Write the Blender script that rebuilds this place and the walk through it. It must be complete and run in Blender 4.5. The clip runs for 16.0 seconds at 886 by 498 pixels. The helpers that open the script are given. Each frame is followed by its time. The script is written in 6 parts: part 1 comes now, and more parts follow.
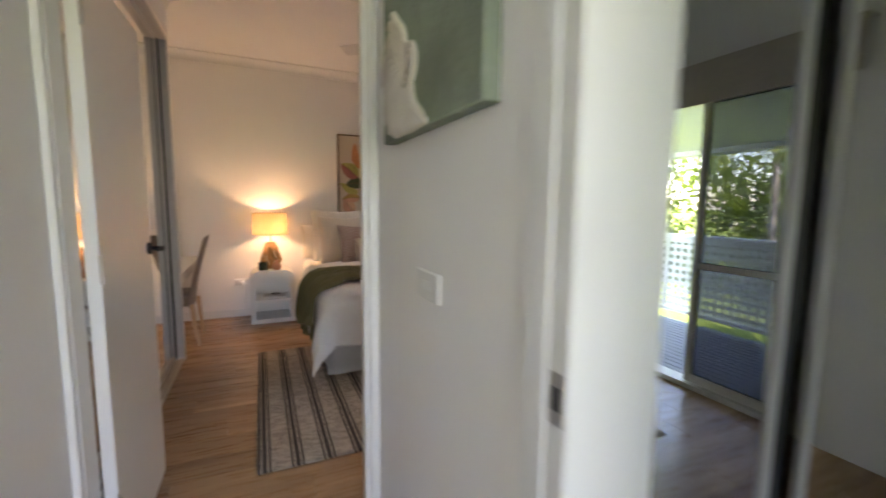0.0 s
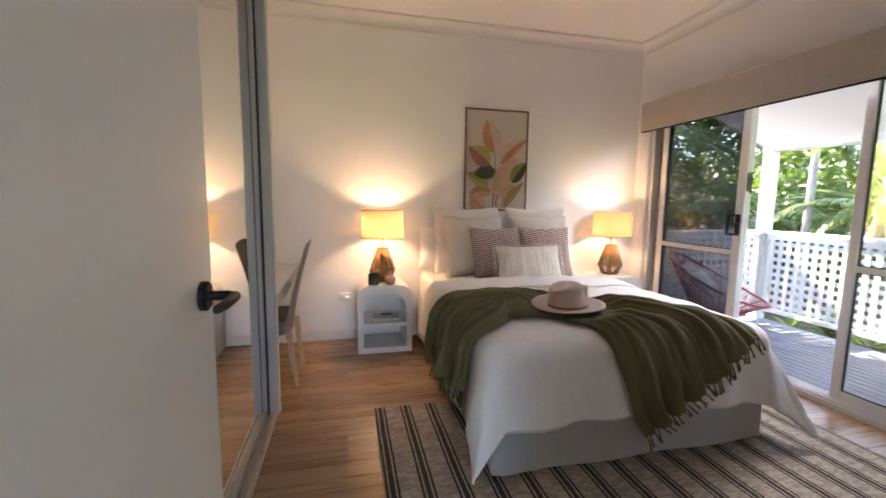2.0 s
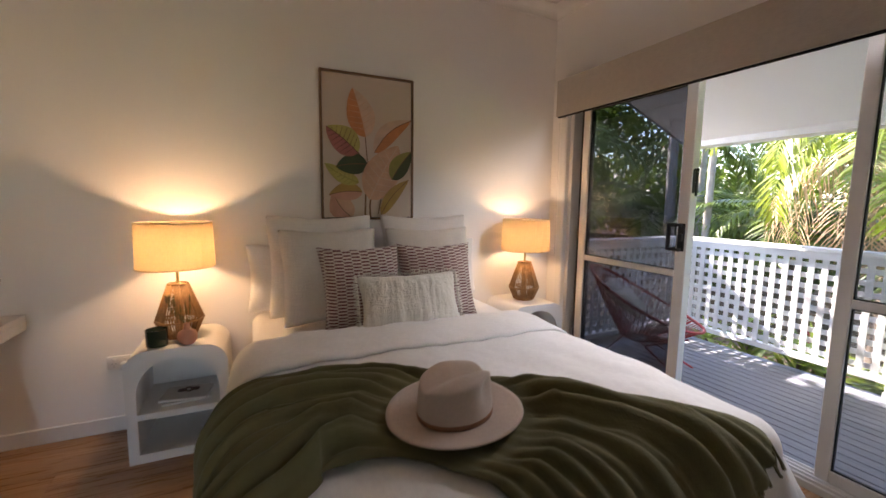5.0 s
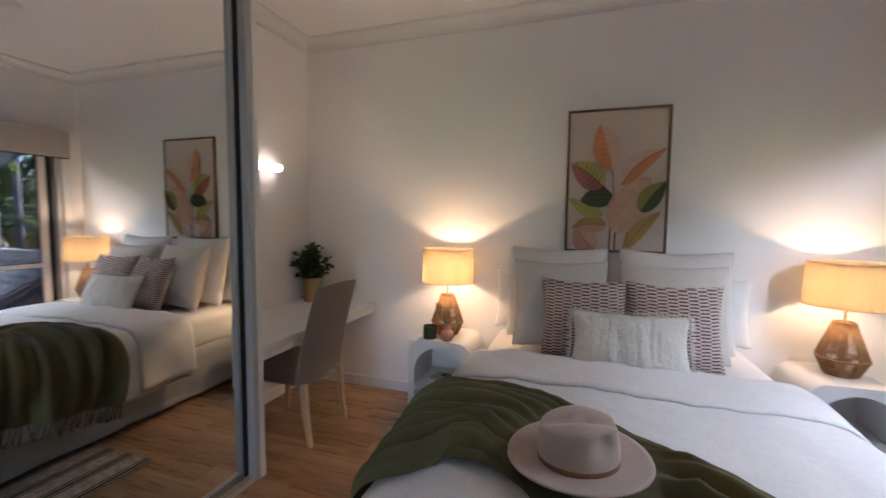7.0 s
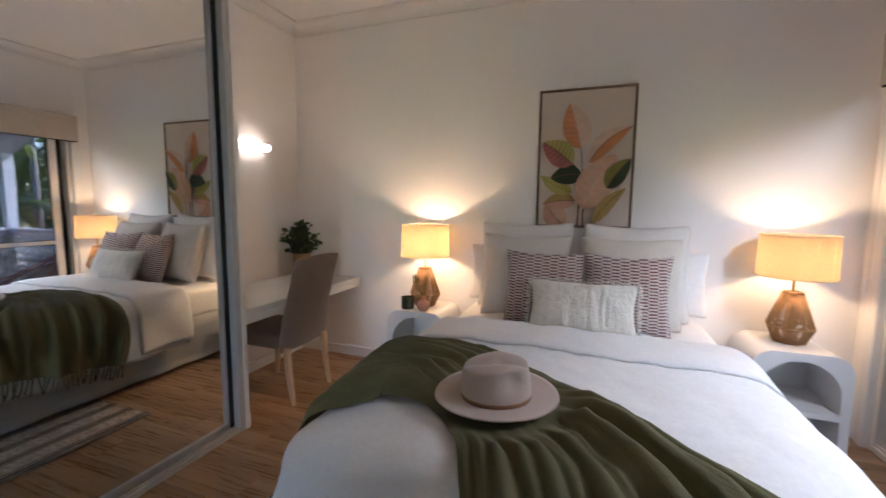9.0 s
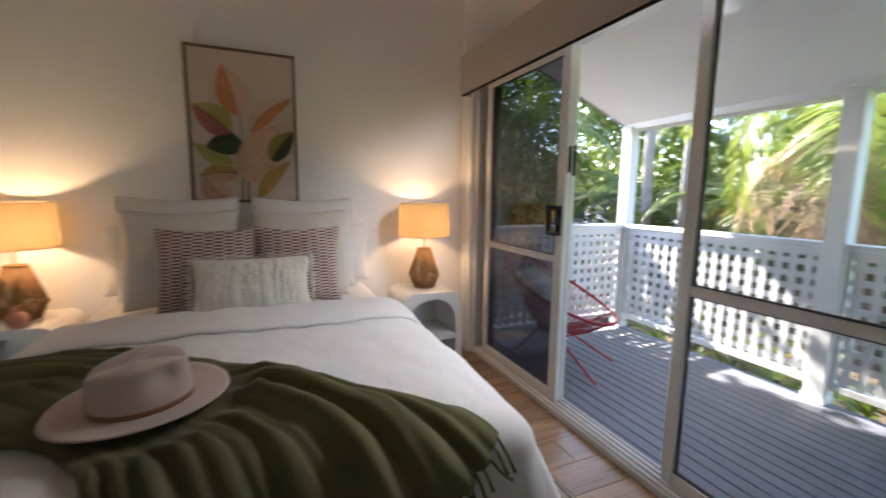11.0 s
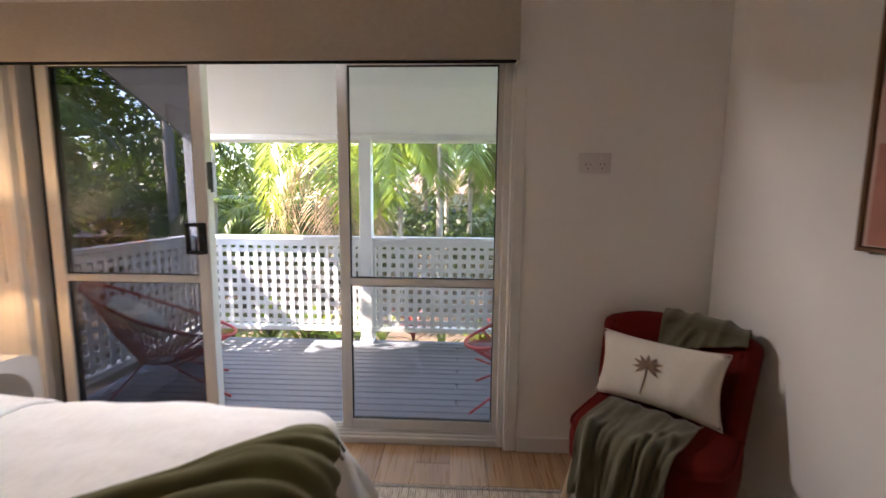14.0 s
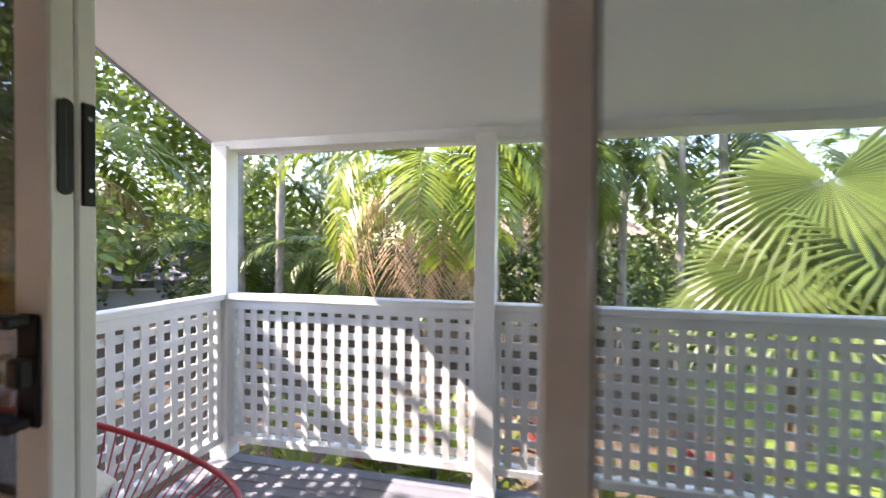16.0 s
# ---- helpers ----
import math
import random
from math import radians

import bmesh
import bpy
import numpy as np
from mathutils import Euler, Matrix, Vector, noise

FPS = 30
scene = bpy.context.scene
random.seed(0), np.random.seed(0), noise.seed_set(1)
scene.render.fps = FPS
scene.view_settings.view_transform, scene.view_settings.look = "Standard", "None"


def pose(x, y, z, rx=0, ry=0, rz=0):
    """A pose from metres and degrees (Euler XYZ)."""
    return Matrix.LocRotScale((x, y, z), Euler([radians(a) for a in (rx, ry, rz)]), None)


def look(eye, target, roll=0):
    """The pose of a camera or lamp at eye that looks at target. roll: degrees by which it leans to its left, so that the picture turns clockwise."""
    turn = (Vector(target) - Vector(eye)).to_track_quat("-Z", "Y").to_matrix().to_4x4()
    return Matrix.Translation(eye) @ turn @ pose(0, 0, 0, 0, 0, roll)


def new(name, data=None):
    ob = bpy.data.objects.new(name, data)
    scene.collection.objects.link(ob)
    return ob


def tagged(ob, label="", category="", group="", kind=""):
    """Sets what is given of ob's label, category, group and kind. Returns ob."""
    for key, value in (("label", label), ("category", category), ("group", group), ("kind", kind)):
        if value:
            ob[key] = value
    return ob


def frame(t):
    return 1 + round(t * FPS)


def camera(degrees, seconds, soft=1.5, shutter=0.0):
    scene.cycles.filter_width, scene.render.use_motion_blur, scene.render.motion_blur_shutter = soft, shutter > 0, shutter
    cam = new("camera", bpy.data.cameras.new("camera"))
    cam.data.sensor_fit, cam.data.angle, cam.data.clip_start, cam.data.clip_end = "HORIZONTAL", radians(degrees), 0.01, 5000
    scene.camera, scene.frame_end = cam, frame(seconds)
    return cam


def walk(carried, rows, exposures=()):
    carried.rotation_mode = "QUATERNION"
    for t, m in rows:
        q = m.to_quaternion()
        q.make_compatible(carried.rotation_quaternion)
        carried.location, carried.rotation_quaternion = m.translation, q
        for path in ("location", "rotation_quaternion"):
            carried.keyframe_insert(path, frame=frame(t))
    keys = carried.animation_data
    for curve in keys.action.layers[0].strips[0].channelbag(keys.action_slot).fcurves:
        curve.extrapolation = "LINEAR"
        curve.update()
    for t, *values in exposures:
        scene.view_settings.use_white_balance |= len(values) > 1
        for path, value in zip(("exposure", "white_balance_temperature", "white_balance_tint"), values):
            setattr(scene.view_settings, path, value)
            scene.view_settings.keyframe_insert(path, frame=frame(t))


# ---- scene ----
cam = camera(94.8, 16.0, soft=1.5, shutter=0.5)
METRES, EYE, TILT, LEAN, TURN = 7.0, 1.31, 0.0, 0.0, -24.2
ROWS = [
    (0.0, 0.0, 0.0, 0.0, 0.07, -6.26, -0.66),
    (0.5, -0.0344, 0.0534, 0.0006, 9.74, -5.55, -0.67),
    (1.0, -0.0631, 0.1103, 0.0027, 15.3, -5.84, -0.66),
    (1.5, -0.0853, 0.1483, 0.0001, 15.75, -6.06, -0.65),
    (2.0, -0.1076, 0.1682, -0.0048, 10.87, -6.69, -0.77),
    (2.5, -0.1189, 0.1843, -0.0128, 3.99, -7.02, -0.89),
    (3.0, -0.1229, 0.2025, -0.0204, -1.59, -7.28, -0.86),
    (5.5, -0.061, 0.3539, 0.0076, 0.17, -6.32, -0.59),
    (6.0, -0.0464, 0.353, 0.0114, 15.53, -5.05, -0.49),
    (6.5, -0.0238, 0.3425, 0.0127, 31.07, -4.39, -0.54),
    (7.0, 0.0001, 0.3396, 0.0132, 42.61, -4.19, -0.58),
    (7.5, 0.0184, 0.3402, 0.0144, 48.91, -4.5, -0.6),
    (8.0, 0.0305, 0.3426, 0.0136, 51.2, -5.06, -0.63),
    (10.5, 0.0477, 0.351, -0.0098, 14.4, -7.8, -0.79),
    (11.0, 0.0471, 0.3561, -0.0067, 1.17, -7.74, -0.72),
    (11.5, 0.042, 0.3703, -0.0047, -12.98, -7.58, -0.78),
    (12.0, 0.0139, 0.3804, -0.0013, -27.57, -7.29, -0.77),
    (12.5, -0.0318, 0.377, 0.0013, -41.04, -6.92, -0.72),
    (13.0, -0.0786, 0.3662, 0.0025, -52.01, -6.76, -0.67),
    (13.5, -0.0938, 0.3657, 0.0009, -59.57, -6.73, -0.62),
    (14.0, -0.0638, 0.3808, 0.0027, -63.49, -6.58, -0.53),
    (14.5, -0.0106, 0.4079, 0.0063, -63.98, -5.74, -0.42),
    (15.0, 0.0462, 0.4515, 0.0072, -61.67, -4.31, -0.33),
    (15.5, 0.0861, 0.5088, 0.004, -57.6, -2.37, -0.27),
    (16.0, 0.1171, 0.564, 0.0005, -53.33, -0.74, -0.41),
]
EXPOSURES = [(0.0, 4.75, 7200, 26), (0.5, 5.0, 7700, 28), (1.0, 5.15, 7600, 28), (1.5, 5.25, 6200, 22), (2.5, 4.7, 6700, 22), (3.0, 4.55, 6500, 20), (5.5, 4.25, 6900, 22), (6.0, 4.35, 7300, 22), (6.5, 4.43, 5650, 18), (7.0, 4.48, 5600, 18), (8.0, 4.68, 5150, 16), (10.5, 4.35, 6700, 22), (11.0, 4.1, 6400, 18), (12.0, 4.25, 7500, 24), (12.5, 4.35, 7200, 22), (14.0, 4.53, 7000, 22), (15.0, 4.5, 7200, 25), (15.5, 4.15, 7000, 25), (16.0, 3.73, 6900, 23)]
walk(cam, [(t, pose(0, 0, EYE, TILT, LEAN, TURN) @ pose(METRES * x, METRES * y, METRES * z, 90 + pitch, roll, yaw))
           for t, x, y, z, yaw, pitch, roll in ROWS], EXPOSURES)

# ---- light ----
SUN_WAY = Vector((-0.25, 1.0, 0.95)).normalized()
world = bpy.data.worlds.new("sky")
scene.world = world
world.use_nodes = True
wn = world.node_tree
sky = wn.nodes.new("ShaderNodeTexSky")
sky.sky_type, sky.sun_disc = "NISHITA", False
sky.sun_elevation = math.asin(SUN_WAY.z)
sky.sun_rotation = math.atan2(SUN_WAY.x, SUN_WAY.y)
wn.links.new(sky.outputs[0], wn.nodes["Background"].inputs[0])
wn.nodes["Background"].inputs[1].default_value = 0.085


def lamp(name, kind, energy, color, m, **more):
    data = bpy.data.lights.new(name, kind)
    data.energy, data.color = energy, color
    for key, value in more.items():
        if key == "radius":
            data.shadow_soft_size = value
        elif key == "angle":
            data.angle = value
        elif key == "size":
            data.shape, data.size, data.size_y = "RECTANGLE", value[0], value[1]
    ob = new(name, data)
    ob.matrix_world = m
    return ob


lamp("sun", "SUN", 2.0, (1.0, 0.93, 0.82), look(SUN_WAY * 30, (0, 0, 0)), angle=radians(0.5))
BULB = (1.0, 0.65, 0.33)
lamp("bulb_a", "POINT", 0.60, BULB, pose(0.10, 4.92, 1.08), radius=0.03)
lamp("bulb_b", "POINT", 0.46, BULB, pose(2.36, 4.92, 1.08), radius=0.03)
# lamp in an added, unseen hall window, standing in for daylight
lamp("hall_fill", "AREA", 0.42, (0.88, 0.95, 1.0), look((0.2, -2.06, 1.35), (-0.46, 1.9, 1.25)), size=(0.3, 1.6))
# added fill lamp tucked behind the blind, for daylight in the sliding door's opening
lamp("blind_fill", "AREA", 2.2, (0.96, 0.97, 1.0), look((2.706, 3.57, 2.0), (1.7, 3.57, 1.85)), size=(0.62, 0.03))


# ---- materials ----
def nodes_of(name):
    m = bpy.data.materials.new(name)
    m.use_nodes = True
    t = m.node_tree
    return m, t, t.nodes["Principled BSDF"]


def link(t, a, b):
    t.links.new(a, b)


def noise_of(t, scale, detail=3.0, stretch=(1, 1, 1), coord="Object"):
    c = t.nodes.new("ShaderNodeTexCoord")
    mp = t.nodes.new("ShaderNodeMapping")
    mp.inputs["Scale"].default_value = stretch
    link(t, c.outputs[coord], mp.inputs[0])
    n = t.nodes.new("ShaderNodeTexNoise")
    n.inputs["Scale"].default_value, n.inputs["Detail"].default_value = scale, detail
    link(t, mp.outputs[0], n.inputs["Vector"])
    return n.outputs["Fac"]


def mixed(t, fac, a, b):
    n = t.nodes.new("ShaderNodeMix")
    n.data_type = "RGBA"
    for sock, v in ((n.inputs[0], fac), (n.inputs[6], a), (n.inputs[7], b)):
        if isinstance(v, (tuple, list)):
            sock.default_value = (*v[:3], 1)
        elif isinstance(v, (int, float)):
            sock.default_value = v
        else:
            link(t, v, sock)
    return n.outputs[2]


def mathed(t, op, a, b=0.0, c=0.0):
    n = t.nodes.new("ShaderNodeMath")
    n.operation = op
    for sock, v in zip(n.inputs, (a, b, c)):
        if isinstance(v, (int, float)):
            sock.default_value = v
        else:
            link(t, v, sock)
    return n.outputs[0]


def ramped(t, fac, lo, hi):
    n = t.nodes.new("ShaderNodeMapRange")
    n.inputs[1].default_value, n.inputs[2].default_value = lo, hi
    link(t, fac, n.inputs[0])
    return n.outputs[0]


def bumped(t, p, height, strength, distance=0.005):
    b = t.nodes.new("ShaderNodeBump")
    b.inputs["Strength"].default_value, b.inputs["Distance"].default_value = strength, distance
    link(t, height, b.inputs["Height"])
    link(t, b.outputs[0], p.inputs["Normal"])


def tone(c, k):
    return tuple(min(1.0, v * k) for v in c)


def plain(name, color, rough=0.5, metal=0.0, var=0.12, scale=3.0, grain=80.0, bump=0.15, stretch=(1, 1, 1), sheen=0.0):
    """A surface of one colour with broad stains, fine grain and relief."""
    m, t, p = nodes_of(name)
    broad = ramped(t, noise_of(t, scale, 4.0, stretch), 0.3, 0.7)
    fine = ramped(t, noise_of(t, grain, 2.0, stretch), 0.3, 0.7)
    c = mixed(t, broad, tone(color, 1 - var), tone(color, 1 + var * 0.5))
    c = mixed(t, mathed(t, "MULTIPLY", fine, 0.35), c, tone(color, 1 - var))
    link(t, c, p.inputs["Base Color"])
    p.inputs["Metallic"].default_value = metal
    link(t, mathed(t, "MULTIPLY_ADD", broad, min(0.12, var), rough - min(0.06, var / 2)), p.inputs["Roughness"])
    if sheen:
        p.inputs["Sheen Weight"].default_value = sheen
    bumped(t, p, fine, bump)
    return m


def fabric(name, color, thread=420.0, bump=0.35, var=0.1, rough=0.9, sheen=0.25, wrinkle=0.0, crinkle=0.0):
    m, t, p = nodes_of(name)
    hs = [noise_of(t, thread * 0.5, 1.0, st) for st in ((1, 0.12, 0.12), (0.12, 0.12, 1))]
    weave = ramped(t, mathed(t, "MULTIPLY", mathed(t, "ADD", hs[0], hs[1]), 0.5), 0.35, 0.65)
    if crinkle:
        weave = mathed(t, "MULTIPLY_ADD", ramped(t, noise_of(t, 55.0, 2.0, (1, 1, 0.06)), 0.35, 0.65), crinkle, weave)
    broad = ramped(t, noise_of(t, 5.0, 4.0), 0.3, 0.7)
    col = mixed(t, broad, tone(color, 1 - var), tone(color, 1 + var * 0.4))
    col = mixed(t, mathed(t, "MULTIPLY", weave, 0.3 / (1 + 2 * crinkle)), col, tone(color, 0.72))
    link(t, col, p.inputs["Base Color"])
    p.inputs["Roughness"].default_value = rough
    p.inputs["Sheen Weight"].default_value = sheen
    h = weave
    if wrinkle:
        wr = noise_of(t, 9.0, 3.0)
        h = mathed(t, "MULTIPLY_ADD", wr, wrinkle, weave)
    bumped(t, p, h, bump, 0.004)
    return m


def wood(name, dark, light, axis="X", rough=0.4, scale=9.0, rand=0.25):
    m, t, p = nodes_of(name)
    st = {"X": (0.05, 1, 1), "Y": (1, 0.05, 1), "Z": (1, 1, 0.05)}[axis]
    info = t.nodes.new("ShaderNodeObjectInfo")
    c = t.nodes.new("ShaderNodeTexCoord")
    off = t.nodes.new("ShaderNodeVectorMath")
    off.operation = "ADD"
    comb = t.nodes.new("ShaderNodeCombineXYZ")
    for s in comb.inputs:
        link(t, mathed(t, "MULTIPLY", info.outputs["Random"], 17.0), s)
    link(t, c.outputs["Object"], off.inputs[0])
    link(t, comb.outputs[0], off.inputs[1])
    mp = t.nodes.new("ShaderNodeMapping")
    mp.inputs["Scale"].default_value = st
    link(t, off.outputs[0], mp.inputs[0])
    ns = []
    for sc, de in ((scale, 4.0), (scale * 9, 3.0)):
        n = t.nodes.new("ShaderNodeTexNoise")
        n.inputs["Scale"].default_value, n.inputs["Detail"].default_value = sc, de
        link(t, mp.outputs[0], n.inputs["Vector"])
        ns.append(ramped(t, n.outputs["Fac"], 0.3, 0.7))
    grain = mathed(t, "MULTIPLY_ADD", ns[0], 0.9, mathed(t, "MULTIPLY", ns[1], 0.1))
    col = mixed(t, grain, dark, light)
    shade = mathed(t, "MULTIPLY_ADD", info.outputs["Random"], rand, 1 - rand / 2)
    mul = t.nodes.new("ShaderNodeVectorMath")
    mul.operation = "SCALE"
    link(t, col, mul.inputs[0])
    link(t, shade, mul.inputs["Scale"])
    link(t, mul.outputs[0], p.inputs["Base Color"])
    link(t, mathed(t, "MULTIPLY_ADD", ns[1], 0.15, rough - 0.07), p.inputs["Roughness"])
    bumped(t, p, ns[0], 0.05)
    return m


def glass(name, color):
    m = bpy.data.materials.new(name)
    m.use_nodes = True
    t = m.node_tree
    t.nodes.remove(t.nodes["Principled BSDF"])
    tr, gl, fr, mx = (t.nodes.new("ShaderNode" + k) for k in ("BsdfTransparent", "BsdfGlossy", "LayerWeight", "MixShader"))
    tr.inputs[0].default_value = (*color, 1)
    gl.inputs["Roughness"].default_value = 0.01
    fac = mathed(t, "MULTIPLY_ADD", mathed(t, "POWER", fr.outputs["Facing"], 4.0), 0.55, 0.045)
    link(t, fac, mx.inputs[0])
    link(t, tr.outputs[0], mx.inputs[1])
    link(t, gl.outputs[0], mx.inputs[2])
    link(t, mx.outputs[0], t.nodes["Material Output"].inputs[0])
    return m


def leafy(name, color, var=0.35, through_light=0.4, rough=0.4):
    m, t, p = nodes_of(name)
    geo = t.nodes.new("ShaderNodeNewGeometry")
    c = mixed(t, geo.outputs["Random Per Island"], tone(color, 1 - var), tone(color, 1 + var))
    c = mixed(t, mathed(t, "MULTIPLY", noise_of(t, 6.0), 0.4), c, (color[0] * 1.5, color[1] * 1.2, color[2] * 0.6))
    link(t, c, p.inputs["Base Color"])
    p.inputs["Roughness"].default_value = rough
    tl = t.nodes.new("ShaderNodeBsdfTranslucent")
    link(t, c, tl.inputs[0])
    mx = t.nodes.new("ShaderNodeMixShader")
    mx.inputs[0].default_value = through_light
    link(t, p.outputs[0], mx.inputs[1])
    link(t, tl.outputs[0], mx.inputs[2])
    link(t, mx.outputs[0], t.nodes["Material Output"].inputs[0])
    return m


WALL = plain("wall_paint", (0.87, 0.85, 0.83), 0.6, var=0.03, scale=1.2, grain=160, bump=0.06)
CEILING = plain("ceiling_paint", (0.88, 0.865, 0.85), 0.7, var=0.03, scale=1.0, grain=140, bump=0.05)
TRIM = plain("white_gloss_trim", (0.80, 0.79, 0.77), 0.35, var=0.03, scale=4, grain=50, bump=0.03)
DOORP = plain("white_door_paint", (0.80, 0.79, 0.78), 0.3, var=0.02, scale=2, grain=60, bump=0.03)
OUTP = plain("white_weatherboard_paint", (0.76, 0.77, 0.77), 0.45, var=0.08, scale=5, grain=60, bump=0.1)
SOFFIT = plain("soffit_paint", (0.82, 0.83, 0.83), 0.5, var=0.03, scale=1.5, grain=60, bump=0.03)
ALU = plain("white_powder_coat", (0.72, 0.70, 0.67), 0.35, var=0.05, scale=8, grain=120, bump=0.03)
GREYALU = plain("satin_aluminium", (0.50, 0.50, 0.51), 0.5, 0.0, var=0.02, scale=1.0, grain=10, bump=0.0)
# Black hardware, also used for the shade in the mirror doors' gap.
BLACK = plain("black_hardware_and_gap_shade", (0.012, 0.012, 0.014), 0.5, var=0.1, bump=0.04)
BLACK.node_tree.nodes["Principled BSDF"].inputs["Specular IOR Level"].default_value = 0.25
RUBBER = plain("black_gasket", (0.02, 0.02, 0.02), 0.7, var=0.1)
STEEL = plain("brushed_steel", (0.55, 0.53, 0.5), 0.3, 1.0, var=0.1, grain=200, bump=0.05)
FLOORW = wood("oak_floor_board", (0.24, 0.13, 0.06), (0.45, 0.28, 0.15), "X", 0.30, 9.0, 0.16)
DECKW = plain("deck_stain_grey_blue", (0.17, 0.18, 0.22), 0.5, var=0.25, scale=6, grain=90, bump=0.3, stretch=(1, 0.08, 1))
LEGW = wood("pale_timber", (0.42, 0.28, 0.16), (0.62, 0.46, 0.30), "Z", 0.45, 12.0, 0.1)
LINEN_W = fabric("white_cotton", (0.82, 0.81, 0.79), 700, 0.06, 0.02, wrinkle=1.6)
LINEN_B = fabric("beige_linen", (0.74, 0.68, 0.60), 420, 0.3, 0.06)
CREAM = fabric("cream_cotton", (0.80, 0.75, 0.65), 500, 0.5, 0.06, crinkle=1.6)
OLIVE = fabric("olive_throw", (0.135, 0.125, 0.05), 700, 0.2, 0.2, sheen=0.06, wrinkle=1.6)
KHAKI = fabric("khaki_throw", (0.105, 0.092, 0.05), 700, 0.2, 0.2, wrinkle=1.6)
TAUPE = fabric("taupe_upholstery", (0.33, 0.275, 0.235), 600, 0.3, 0.08)
RED = fabric("red_velvet", (0.12, 0.006, 0.003), 900, 0.12, 0.2, 0.75, 0.0)
RED.node_tree.nodes["Principled BSDF"].inputs["Specular IOR Level"].default_value = 0.15
# Dead-black absorber that swallows the hidden lamp's glare inside the pelmet.
ABSORBER = plain("matte_black_absorber", (0.02, 0.02, 0.02), 0.95, var=0.1)
ABSORBER.node_tree.nodes["Principled BSDF"].inputs["Specular IOR Level"].default_value = 0.0
BLINDF = fabric("oatmeal_blind", (0.50, 0.44, 0.37), 500, 0.25, 0.05)
MIRROR = plain("silver_mirror", (0.86, 0.88, 0.88), 0.06, 1.0, var=0.01, bump=0.0)
MIRROR.node_tree.nodes["Principled BSDF"].inputs["Roughness"].default_value = 0.0
for lk in list(MIRROR.node_tree.links):
    if lk.to_socket.name in ("Roughness", "Normal"):
        MIRROR.node_tree.links.remove(lk)
GLASS = glass("clear_glass", (0.96, 0.97, 0.97))
TINT = glass("screened_glass", (0.38, 0.39, 0.42))


# ---- mesh tools ----
def bm_new():
    return bmesh.new()


def box(bm, x0, y0, z0, x1, y1, z1, bev=0.0, seg=1, m=None):
    r = bmesh.ops.create_cube(bm, size=1.0)
    vs = r["verts"]
    bmesh.ops.scale(bm, vec=(abs(x1 - x0), abs(y1 - y0), abs(z1 - z0)), verts=vs)
    bmesh.ops.translate(bm, vec=((x0 + x1) / 2, (y0 + y1) / 2, (z0 + z1) / 2), verts=vs)
    if m is not None:
        bmesh.ops.transform(bm, matrix=m, verts=vs)
    if bev:
        es = list({e for v in vs for e in v.link_edges})
        bmesh.ops.bevel(bm, geom=es, offset=bev, segments=seg, affect="EDGES", profile=0.5)
    return bm


def tube(bm, pts, r, seg=8, closed=False, caps=True):
    """A tube of radius r (a number, or one for each point) along the points."""
    pts = [Vector(p) for p in pts]
    n = len(pts)
    rs = [r] * n if isinstance(r, (int, float)) else list(r)
    rings, side = [], None
    for i, p in enumerate(pts):
        a = pts[(i - 1) % n] if closed or i else p
        b = pts[(i + 1) % n] if closed or i < n - 1 else p
        d = (b - a).normalized()
        if side is None:
            side = d.orthogonal().normalized()
        side = (side - d * side.dot(d)).normalized()
        up = d.cross(side)
        rings.append([bm.verts.new(p + (side * math.cos(k * math.tau / seg) + up * math.sin(k * math.tau / seg)) * rs[i]) for k in range(seg)])
    for i in range(n if closed else n - 1):
        a, b = rings[i], rings[(i + 1) % n]
        for k in range(seg):
            bm.faces.new((a[k], a[(k + 1) % seg], b[(k + 1) % seg], b[k]))
    if caps and not closed:
        bm.faces.new(rings[0][::-1])
        bm.faces.new(rings[-1])
    return bm


def lathe(bm, profile, seg=24, at=(0, 0, 0), twist=0.0):
    rings = []
    for r, z in profile:
        rings.append([bm.verts.new((at[0] + max(r, 1e-4) * math.cos(twist + k * math.tau / seg), at[1] + max(r, 1e-4) * math.sin(twist + k * math.tau / seg), at[2] + z)) for k in range(seg)])
    for a, b in zip(rings, rings[1:]):
        for k in range(seg):
            bm.faces.new((a[k], a[(k + 1) % seg], b[(k + 1) % seg], b[k]))
    return bm


def sheet(bm, f, nu, nv, thick=0.0):
    """A grid f(u, v) -> point, u and v from 0 to 1; with thickness, closed all round."""
    g = [[bm.verts.new(f(i / nu, j / nv)) for j in range(nv + 1)] for i in range(nu + 1)]
    fs = [bm.faces.new((g[i][j], g[i + 1][j], g[i + 1][j + 1], g[i][j + 1])) for i in range(nu) for j in range(nv)]
    if thick:
        bmesh.ops.recalc_face_normals(bm, faces=fs)
        bmesh.ops.solidify(bm, geom=fs, thickness=thick)
    return bm


def mesh_of(name, bm, material, smooth=False):
    bmesh.ops.recalc_face_normals(bm, faces=bm.faces[:])
    data = bpy.data.meshes.new(name)
    bm.to_mesh(data)
    bm.free()
    data.materials.append(material)
    if smooth:
        data.polygons.foreach_set("use_smooth", [True] * len(data.polygons))
        if smooth != "all":
            data.set_sharp_from_angle(angle=radians(40))
    return data


def part(name, bm, material, parent=None, label="", smooth=True):
    ob = new(name, mesh_of(name, bm, material, smooth))
    if parent is not None:
        ob.parent = parent
        if parent.parent is None and parent.type == "EMPTY":
            ob.matrix_parent_inverse = parent.matrix_basis.inverted()
    if label:
        ob["label"] = label
    return ob


